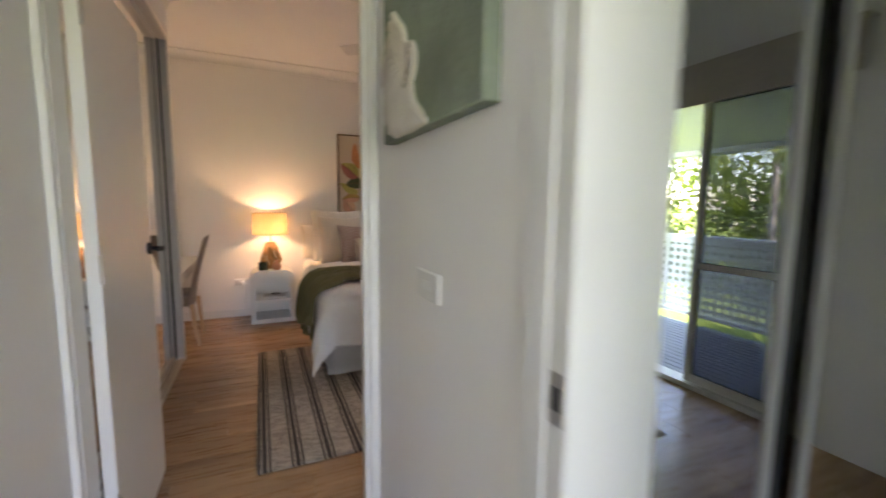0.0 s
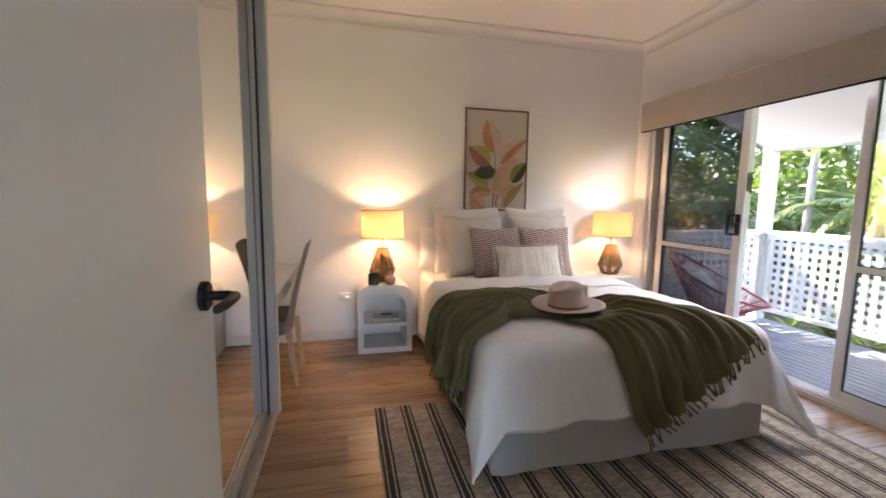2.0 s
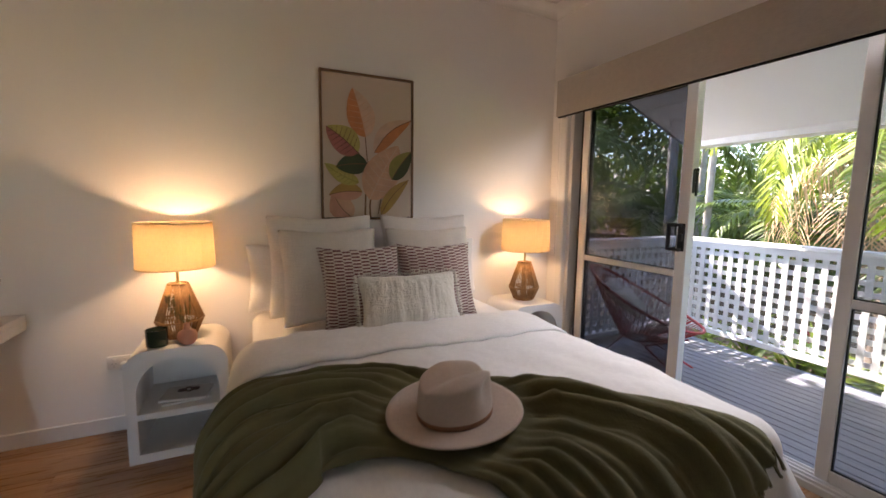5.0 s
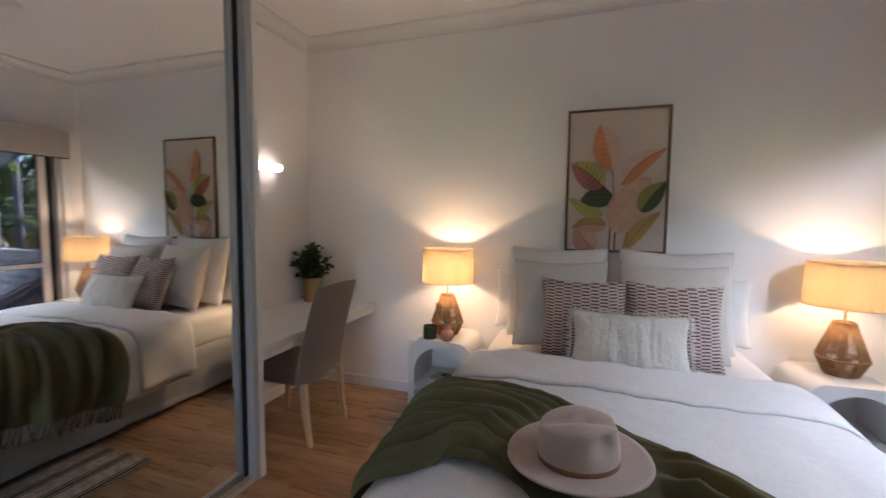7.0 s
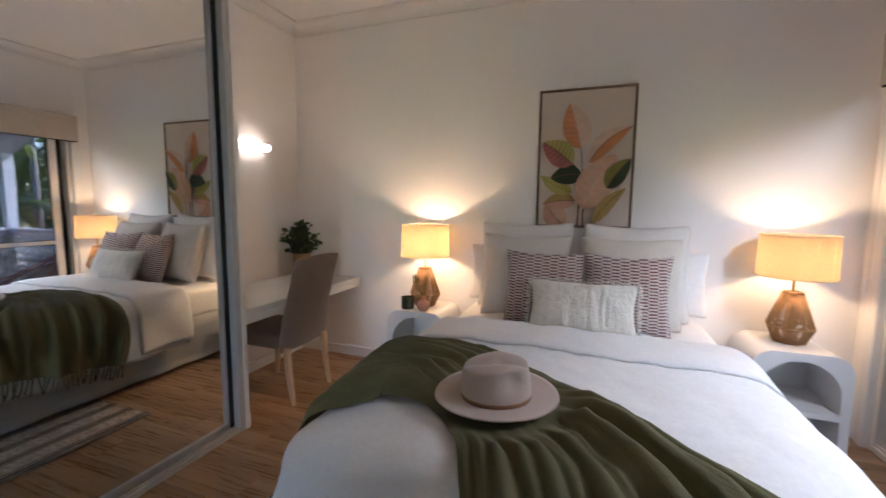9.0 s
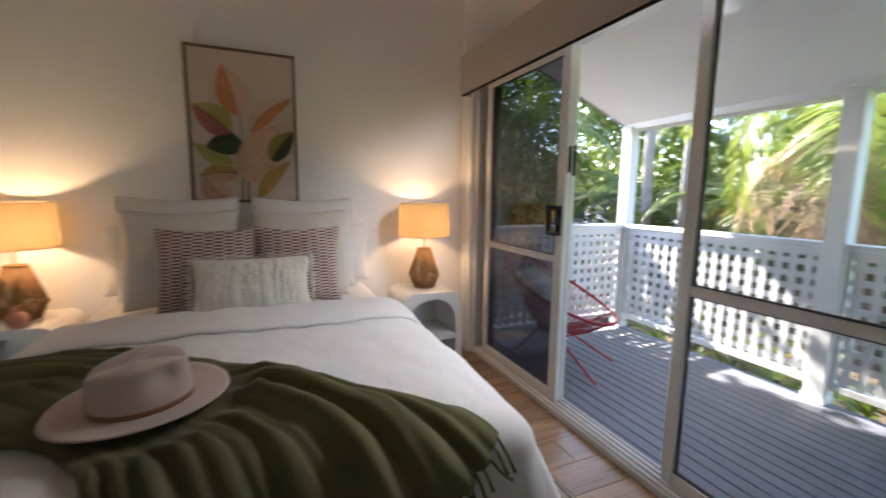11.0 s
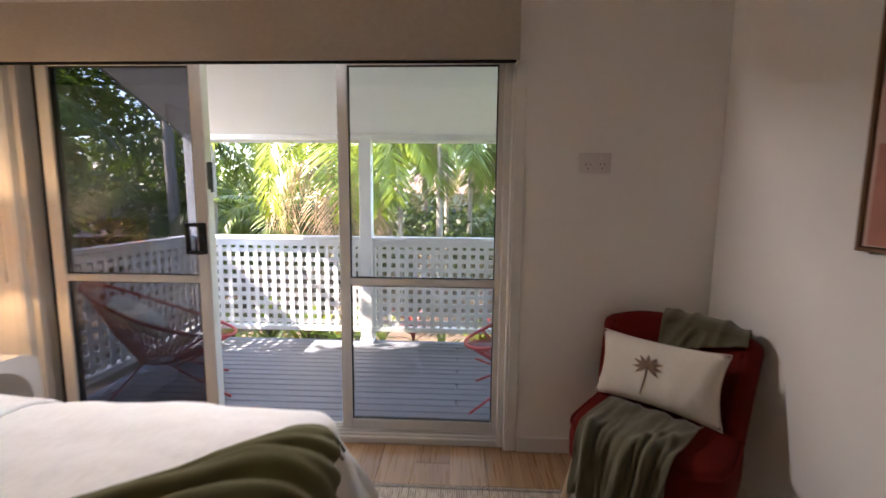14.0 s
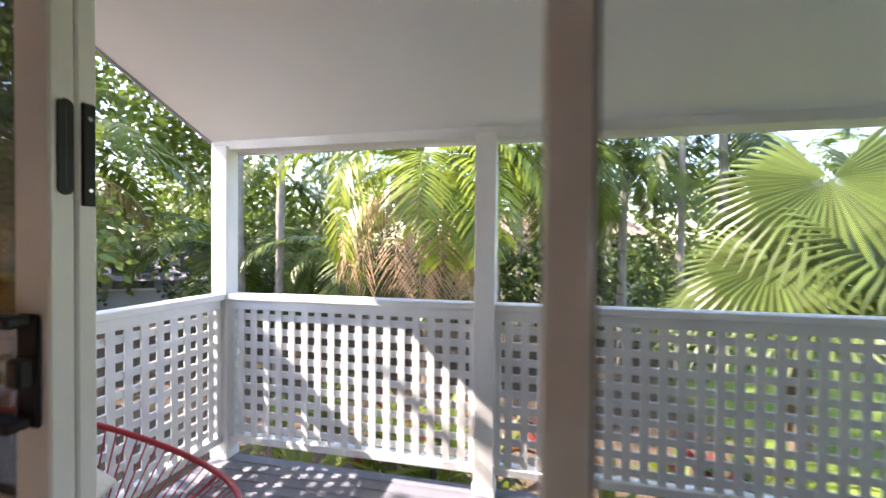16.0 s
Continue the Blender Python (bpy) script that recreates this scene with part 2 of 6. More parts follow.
def thing(name, label, category, at=(0, 0, 0), group="", kind=""):
    """An empty at the thing's base, to carry its parts (parts are modelled in the world)."""
    ob = new(name)
    ob.empty_display_size = 0.05
    ob.location = at
    ob.matrix_basis = Matrix.Translation(at)
    bpy.context.view_layer.update()
    return tagged(ob, label, category, group, kind)


def solid(name, bm, material, label, category, group="", kind="", smooth=True):
    return tagged(part(name, bm, material, None, "", smooth), label, category, group, kind)


def block(x0, y0, z0, x1, y1, z1, bev=0.0):
    return box(bm_new(), x0, y0, z0, x1, y1, z1, bev)


def struct(name, bm, material, label, category):
    return solid(name, bm, material, label, category, "", "structure", False)

# ---- structure: bedroom, hall, second room ----
H = 2.86
WX, WY = 2.76, 5.14          # inner faces of the door wall and the bed wall
NEAR = 1.34                  # inner face of the wall behind the armchair
OY0, OY1, OZ1 = 2.35, 4.97, 2.12   # sliding door opening
ALC = -1.23                  # back of the desk alcove

struct("wall_north", block(-1.35, WY, -0.1, 2.93, WY + 0.12, H + 0.1), WALL, "white painted wall behind the bed", "wall")
w = bm_new()
box(w, WX, NEAR, -0.1, 2.93, OY0, H + 0.1)
box(w, WX, OY1, -0.1, 2.93, WY, H + 0.1)
box(w, WX, OY0, OZ1, 2.93, OY1, H + 0.1)
struct("wall_east", w, WALL, "white painted wall around the sliding glass door", "wall")
struct("wall_south", block(0.395, NEAR - 0.12, -0.1, 2.93, NEAR, H + 0.1), WALL, "white painted wall behind the armchair", "wall")
struct("wall_alcove", block(ALC - 0.12, 3.85, -0.1, ALC, WY, H + 0.1), WALL, "white painted wall of the desk alcove", "wall")
struct("wall_alcove_side", block(ALC, 3.86, -0.1, -0.604, 3.89, H + 0.1), WALL, "white painted end wall of the wardrobe", "wall")
struct("wall_wardrobe_back", block(ALC - 0.12, 1.47, -0.1, ALC, 3.85, H + 0.1), WALL, "white painted back wall of the wardrobe", "wall")
struct("wall_wardrobe_head", block(-0.73, 1.57, 2.56, -0.60, 3.86, H + 0.1), WALL, "white painted bulkhead above the mirror doors", "wall")
d = bm_new()
box(d, ALC, 1.47, -0.1, -0.515, 1.57, H + 0.1)
box(d, 0.38, 1.47, -0.1, 0.395, 1.57, H + 0.1)
box(d, -0.515, 1.47, 2.08, 0.38, 1.57, H + 0.1)
struct("wall_doorway", d, WALL, "white painted wall around the bedroom door", "wall")
h = bm_new()
box(h, 0.395, 0.47, -0.1, 0.56, 1.22, H + 0.1)
box(h, 0.395, -0.35, 2.08, 0.56, 0.47, H + 0.1)
box(h, 0.395, -2.0, -0.1, 0.56, -0.35, H + 0.1)
box(h, 0.395, 1.34, -0.1, 0.56, 1.57, H + 0.1)
struct("wall_hall_right", h, WALL, "white painted hall wall with a doorway", "wall")
struct("wall_hall_left", block(-0.64, -2.0, -0.1, -0.53, 1.47, H + 0.1), WALL, "white painted hall wall", "wall")
# Unseen end wall; its window opening is added to let daylight in.
e = bm_new()
box(e, -0.64, -2.12, -0.1, 2.93, -2.0, 0.5)
box(e, -0.64, -2.12, 2.2, 2.93, -2.0, H + 0.1)
box(e, -0.64, -2.12, 0.5, -0.48, -2.0, 2.2)
box(e, 0.38, -2.12, 0.5, 2.93, -2.0, 2.2)
struct("wall_hall_end", e, WALL, "white painted end wall with an added, unseen window opening", "wall")
o = bm_new()
box(o, WX, -2.0, -0.1, 2.93, -1.75, H + 0.1)
box(o, WX, 0.25, -0.1, 2.93, NEAR - 0.12, H + 0.1)
box(o, WX, -1.75, OZ1, 2.93, 0.25, H + 0.1)
struct("wall_second_room", o, WALL, "white painted wall of the neighbouring room", "wall")
struct("ceiling", block(-1.35, -2.12, H, 2.93, WY + 0.12, H + 0.1), CEILING, "white painted plaster ceiling", "ceiling")
subfloor = struct("floor", block(-1.35, -2.12, -0.12, 2.93, WY + 0.12, -0.012), FLOORW, "warm oak-look timber plank floor", "floor")

# veranda
DECK = -0.08
BX = 4.65
struct("veranda_wall", block(2.93, WY + 0.0, -0.6, 2.95, WY + 0.12, 2.7), OUTP, "white exterior corner board", "wall")
s = bm_new()
vs = [s.verts.new(p) for p in ((2.93, -4, 2.62), (4.78, -4, 1.90), (4.78, 5.32, 1.90), (2.93, 5.32, 2.62),
                               (2.93, -4, 2.70), (4.78, -4, 1.98), (4.78, 5.32, 1.98), (2.93, 5.32, 2.70))]
for f in ((0, 1, 2, 3), (7, 6, 5, 4), (0, 4, 5, 1), (1, 5, 6, 2), (2, 6, 7, 3), (3, 7, 4, 0)):
    s.faces.new([vs[i] for i in f])
struct("veranda_ceiling", s, SOFFIT, "white raked veranda ceiling", "ceiling")
def ground_look():
    m, t, p = nodes_of("lawn_and_mulch")
    c = t.nodes.new("ShaderNodeTexCoord")
    sp = t.nodes.new("ShaderNodeSeparateXYZ")
    link(t, c.outputs["Object"], sp.inputs[0])
    edge = mathed(t, "MULTIPLY_ADD", noise_of(t, 0.5, 3.0), 3.0, sp.outputs[1])
    bed_ = ramped(t, edge, 2.2, 2.8)
    grass = mixed(t, noise_of(t, 1.2, 4.0), (0.10, 0.17, 0.02), (0.20, 0.28, 0.035))
    mulch = mixed(t, noise_of(t, 14.0, 4.0), (0.03, 0.02, 0.012), (0.13, 0.09, 0.055))
    link(t, mixed(t, bed_, grass, mulch), p.inputs["Base Color"])
    p.inputs["Roughness"].default_value = 0.95
    bumped(t, p, noise_of(t, 40.0, 4.0), 0.8, 0.03)
    return m


struct("ground", block(-300, -300, -1.4, 400, 400, -0.9), ground_look(), "garden ground with lawn and dark mulch", "ground")
struct("deck_frame", block(2.93, -4, -0.3, 4.70, 5.30, DECK - 0.03), DECKW, "dark timber deck joists", "deck")

# trims of the bedroom: skirting, cornice, door linings
def skirt(x0, y0, x1, y1, name="baseboard"):
    bm = block(x0, y0, 0, x1, y1, 0.085, 0.003)
    return struct(name, bm, TRIM, "white painted timber skirting board", "skirting")


skirt(ALC, WY - 0.014, 2.745, WY)
skirt(ALC, 3.904, ALC + 0.014, WY - 0.014)
skirt(WX - 0.014, NEAR + 0.014, WX, OY0 - 0.06)
skirt(0.56, NEAR, WX, NEAR + 0.014)
skirt(ALC + 0.014, 3.89, -0.61, 3.904)


def cornice(p, q, inward):
    """A coved cornice from p to q under the ceiling; inward is the way into the room."""
    bm = bm_new()
    p, q, n = Vector(p), Vector(q), Vector(inward)
    prof = [(0.0, 0.0), (0.0, -0.09), (0.012, -0.09), (0.012, -0.075)]
    prof += [(0.012 + 0.063 * (1 - math.cos(a)), -0.075 + 0.063 * math.sin(a)) for a in (0.2, 0.5, 0.8, 1.1, 1.4)]
    prof += [(0.078, -0.012), (0.092, -0.012), (0.092, 0.0)]
    rings = [[bm.verts.new(e + n * (o + 0.001) + Vector((0, 0, H - 0.002 + z))) for o, z in prof] for e in (p, q)]
    k = len(prof)
    for i in range(k):
        bm.faces.new((rings[0][i], rings[0][(i + 1) % k], rings[1][(i + 1) % k], rings[1][i]))
    bm.faces.new(rings[0])
    bm.faces.new(rings[1][::-1])
    return struct("cornice", bm, TRIM, "white plaster cove cornice", "cornice")


cornice((ALC, WY, 0), (WX, WY, 0), (0, -1, 0))
cornice((WX, NEAR, 0), (WX, WY, 0), (-1, 0, 0))
cornice((0.56, NEAR, 0), (WX, NEAR, 0), (0, 1, 0))
cornice((ALC, 3.89, 0), (ALC, WY, 0), (1, 0, 0))
cornice((-0.60, 1.57, 0), (-0.60, 3.89, 0), (1, 0, 0))

# bedroom doorway lining and architraves
lining = thing("door_lining", "white painted bedroom door lining", "door frame", (-0.05, 1.52, 0), kind="structure")
for nm, a in (("jamb", (0.356, 1.465, 0, 0.38, 1.575, 2.06)), ("jamb", (-0.515, 1.475, 0, -0.503, 1.575, 2.06)), ("head", (-0.503, 1.465, 2.04, 0.356, 1.575, 2.08)), ("door_stop", (0.344, 1.475, 0, 0.356, 1.515, 2.04))):
    part(nm, block(*a, 0.002), TRIM, lining)
arc = bm_new()
box(arc, 0.362, 1.447, 0, 0.393, 1.465, 2.10, 0.004)
box(arc, -0.528, 1.447, 0, -0.505, 1.467, 2.10, 0.004)
box(arc, -0.528, 1.447, 2.10, 0.393, 1.465, 2.16, 0.004)
box(arc, 0.362, 1.575, 0, 0.43, 1.592, 2.10, 0.004)
struct("architrave", arc, TRIM, "white painted door architrave", "trim")
arc = bm_new()
box(arc, 0.381, 0.47, 0, 0.395, 0.53, 2.14, 0.004)
box(arc, 0.385, 0.425, 0, 0.57, 0.47, 2.08, 0.003)
struct("architrave_second", arc, TRIM, "white painted architrave of the next doorway", "trim")
for a in ((0.3535, 1.53, 1.02, 0.3575, 1.566, 1.10), (0.3835, 0.432, 0.99, 0.3875, 0.462, 1.07)):
    t_ = thing("strike_plate", "brushed steel strike plate on the white door lining", "strike plate", (a[0], a[1], a[2]))
    part("plate", block(*a), STEEL, t_)
    ym = (a[1] + a[4]) / 2
    part("latch_hole", block(a[0] - 0.0008, ym - 0.009, a[2] + 0.022, a[0] + 0.002, ym + 0.009, a[5] - 0.022), BLACK, t_)


# ---- doors ----
def door_leaf():
    t_ = thing("bedroom_door", "white flush bedroom door standing open", "door", (-0.46, 1.58, 0))
    part("leaf", block(-0.499, 1.585, 0.012, -0.46, 2.245, 2.035, 0.002), DOORP, t_)
    h_ = part("handle", lathe(bm_new(), [(0, 0.012), (0.024, 0.012), (0.027, 0.009), (0.027, 0), (0, 0)], 24), BLACK, t_, "matt black lever handle")
    h_.data.transform(pose(-0.4598, 2.185, 1.10, 0, 90, 0))
    lev = tube(bm_new(), [(-0.45, 2.185, 1.10), (-0.415, 2.185, 1.10), (-0.402, 2.175, 1.10), (-0.400, 2.10, 1.102), (-0.402, 2.065, 1.104)], [0.009, 0.009, 0.0095, 0.0085, 0.007], 10)
    part("lever", lev, BLACK, h_)
    for z in (0.25, 1.05, 1.82):
        part("hinge", tube(bm_new(), [(-0.455, 1.577, z), (-0.455, 1.577, z + 0.09)], 0.006, 8), STEEL, t_, "steel butt hinge")


door_leaf()


def mirror_door(y0, y1, x, z1=2.53):
    t_ = thing("mirror_door", "full-height mirrored sliding wardrobe door", "wardrobe door", (x, y0, 0.03), "wardrobe mirror doors")
    part("mirror", block(x - 0.004, y0 + 0.012, 0.06, x, y1 - 0.015, z1 - 0.02), MIRROR, t_, "clear silver mirror", False)
    for a, b in ((y0, y0 + 0.016), (y1 - 0.02, y1)):
        part("stile", block(x - 0.012, a, 0.035, x + 0.012, b, z1, 0.004), GREYALU, t_, "grey aluminium stile")
    for a, b in ((0.035, 0.062), (z1 - 0.03, z1)):
        part("rail", block(x - 0.011, y0 + 0.016, a, x + 0.011, y1 - 0.02, b, 0.003), GREYALU, t_)


mirror_door(2.755, 3.80, -0.675)
mirror_door(1.66, 2.772, -0.705)
tr = bm_new()
box(tr, -0.735, 1.60, 0.0, -0.615, 3.86, 0.008)
for x in (-0.735, -0.69, -0.65, -0.625):
    box(tr, x, 1.60, 0.008, x + 0.009, 3.86, 0.03, 0.001)
struct("wardrobe_track", tr, plain("track_alu", (0.66, 0.62, 0.56), 0.35, 0.2, var=0.06), "pale aluminium floor track of the wardrobe", "track")
tr = bm_new()
box(tr, -0.735, 1.60, 2.525, -0.612, 3.86, 2.56, 0.002)
struct("wardrobe_head_track", tr, GREYALU, "grey aluminium head track of the wardrobe", "track")
nib = bm_new()
box(nib, -0.72, 3.822, 0, -0.608, 3.86, 2.525, 0.003)
# Black strip filling the gap between mirror door and side jamb.
struct("wardrobe_black_strip", block(-0.70, 3.8005, 0.03, -0.655, 3.822, 2.525), RUBBER, "black strip in the gap beside the mirror door", "seal")
struct("wardrobe_jamb", nib, GREYALU, "grey aluminium wardrobe side jamb", "jamb")

# wardrobe door in the second room
for y0, x0, x1 in ((0.70, 0.79, 1.49), (0.67, 1.60, 2.70)):
    t_ = thing("mirror_door", "full-height mirrored sliding wardrobe door", "wardrobe door", (x0, y0, 0.03), "wardrobe mirror doors next room")
    part("mirror", block(x0 + 0.02, y0, 0.06, x1 - 0.02, y0 + 0.004, 2.37), MIRROR, t_, "clear silver mirror", False)
    for a, b in ((x0, x0 + 0.045), (x1 - 0.045, x1)):
        part("stile", block(a, y0 - 0.012, 0.035, b, y0 + 0.014, 2.39, 0.004), GREYALU, t_, "grey aluminium stile")
    for a, b in ((0.035, 0.062), (2.36, 2.39)):
        part("rail", block(x0 + 0.045, y0 - 0.011, a, x1 - 0.045, y0 + 0.012, b, 0.003), GREYALU, t_)
# Black block stands in for the shade between the two mirror doors.
struct("wardrobe_gap_shade", block(1.49, 0.70, 0.03, 1.60, 0.74, 2.39), BLACK, "black block for the shade in the gap between the mirror doors", "wardrobe")
struct("wall_second_wardrobe", block(0.56, 0.66, -0.1, 0.79, 1.22, H), WALL, "white painted wardrobe end wall", "wall")
struct("wall_second_bulkhead", block(0.79, 0.66, 2.39, WX, 0.78, H), WALL, "white painted bulkhead over the wardrobe", "wall")


def door_pane(parent, x, y0, y1, z0, z1, material, sw=0.055, label="", mid=0.875):
    """One framed glass leaf of a sliding door in the plane x."""
    for a, b in ((y0, y0 + sw), (y1 - sw, y1)):
        part("stile", block(x - 0.018, a, z0, x + 0.018, b, z1, 0.004), ALU, parent)
    for a, b in ((z0, z0 + 0.06), (mid, mid + 0.04), (z1 - 0.05, z1)):
        part("rail", block(x - 0.0175, y0 + sw, a, x + 0.0175, y1 - sw, b, 0.003), ALU, parent)
    for a, b in ((z0 + 0.06, mid), (mid + 0.04, z1 - 0.05)):
        g = part("pane", block(x - 0.003, y0 + sw - 0.004, a - 0.004, x + 0.003, y1 - sw + 0.004, b + 0.004), material, parent, label, False)
        g.visible_shadow = False
        gk = bm_new()
        for u0, u1, v0, v1 in ((y0 + sw, y0 + sw + 0.006, a, b), (y1 - sw - 0.006, y1 - sw, a, b), (y0 + sw, y1 - sw, a, a + 0.006), (y0 + sw, y1 - sw, b - 0.006, b)):
            box(gk, x - 0.008, u0, v0, x + 0.008, u1, v1)
        part("gasket", gk, RUBBER, parent, "", False)


def pull_handle(parent, x, y, z):
    bm = bm_new()
    box(bm, x - 0.024, y - 0.022, z - 0.085, x - 0.018, y + 0.022, z + 0.085, 0.004)
    box(bm, x - 0.055, y - 0.01, z - 0.085, x - 0.022, y + 0.075, z - 0.066, 0.005)
    box(bm, x - 0.055, y - 0.01, z + 0.066, x - 0.022, y + 0.075, z + 0.085, 0.005)
    box(bm, x - 0.055, y + 0.058, z - 0.085, x - 0.03, y + 0.078, z + 0.085, 0.006)
    box(bm, x - 0.045, y - 0.018, z - 0.022, x - 0.024, y + 0.010, z + 0.022, 0.004)
    return part("handle", bm, BLACK, parent, "black sliding-door pull handle")


ZS = 0.045
fr = bm_new()
box(fr, 2.79, OY0, ZS - 0.05, 2.93, OY0 + 0.045, OZ1, 0.003)
box(fr, 2.79, OY1 - 0.045, ZS - 0.05, 2.93, OY1, OZ1, 0.003)
box(fr, 2.79, OY0 + 0.045, OZ1 - 0.05, 2.93, OY1 - 0.045, OZ1, 0.003)
box(fr, 2.79, OY0 + 0.045, ZS - 0.05, 2.93, OY1 - 0.045, ZS - 0.012, 0.003)
for x in (2.80, 2.835, 2.868, 2.90):
    box(fr, x, OY0 + 0.045, ZS - 0.012, x + 0.008, OY1 - 0.045, ZS + 0.004)
struct("sliding_door_frame", fr, ALU, "white aluminium sliding door frame", "door frame")
rv = bm_new()
box(rv, WX - 0.012, OY0 - 0.055, 0, WX + 0.0, OY0, 2.0, 0.003)
box(rv, WX - 0.012, OY1, 0, WX + 0.0, OY1 + 0.055, 2.0, 0.003)
box(rv, WX - 0.01, OY0, 0, 2.79, OY0 + 0.014, OZ1, 0.003)
box(rv, WX - 0.01, OY1 - 0.014, 0, 2.79, OY1, OZ1, 0.003)
struct("sliding_door_trim", rv, TRIM, "white painted timber reveal round the sliding door", "trim")
t_ = thing("fixed_panel", "white framed fixed glass panel of the sliding door", "sliding door", (2.85, 2.8, ZS))
door_pane(t_, 2.852, OY0 + 0.018, 3.255, ZS + 0.005, OZ1 - 0.05, GLASS)
t_ = thing("sliding_panel", "white framed sliding glass panel, slid open", "sliding door", (2.85, 4.4, ZS))
door_pane(t_, 2.845, 3.962, 4.86, ZS + 0.005, OZ1 - 0.05, TINT, 0.07)
pull_handle(t_, 2.845, 3.998, 1.12)
t_ = thing("screen_panel", "dark screened outer panel behind the sliding door", "screen door", (2.886, 4.4, ZS))
for a, b in ((3.972, 4.035), (4.81, 4.925)):
    part("stile", block(2.872, a, ZS, 2.904, b, OZ1 - 0.05, 0.004), ALU if a < 4.5 else BLACK, t_)
slot = lathe(bm_new(), [(0, 0), (0.011, 0), (0.011, 0.004), (0, 0.004)], 20)
for v in slot.verts:
    v.co = Vector((2.848 + v.co.x, 3.962 - v.co.z, 1.457 + v.co.y + (0.062 if v.co.y > 0 else -0.062)))
part("lock", slot, BLACK, t_, "black rounded mortice lock slot")
part("keeper", block(2.879, 3.966, 1.37, 2.897, 3.9735, 1.535, 0.001), BLACK, t_, "dark lock keeper plate")
for z in (1.395, 1.51):
    part("screw", lathe(bm_new(), [(0, 0), (0.003, 0), (0.003, 0.002), (0, 0.002)], 10), STEEL, t_).data.transform(pose(2.888, 3.966, z, 90, 0, 0))

# second room sliding door
fr = bm_new()
box(fr, 2.79, -1.75, 0, 2.93, -1.70, OZ1)
box(fr, 2.79, 0.20, 0, 2.93, 0.25, OZ1)
box(fr, 2.79, -1.70, OZ1 - 0.05, 2.93, 0.20, OZ1)
box(fr, 2.79, -1.70, 0, 2.93, 0.20, 0.035)
struct("second_door_frame", fr, ALU, "white aluminium frame of the second sliding door", "door frame")
for y0, y1 in ((-0.52, 0.20), (-1.70, -1.0)):
    t_ = thing("sliding_panel", "white framed glass panel of the next room's sliding door", "sliding door", (2.85, y0, 0.03))
    door_pane(t_, 2.85, y0, y1, 0.036, OZ1 - 0.05, TINT if y0 > -0.6 else GLASS, 0.05)


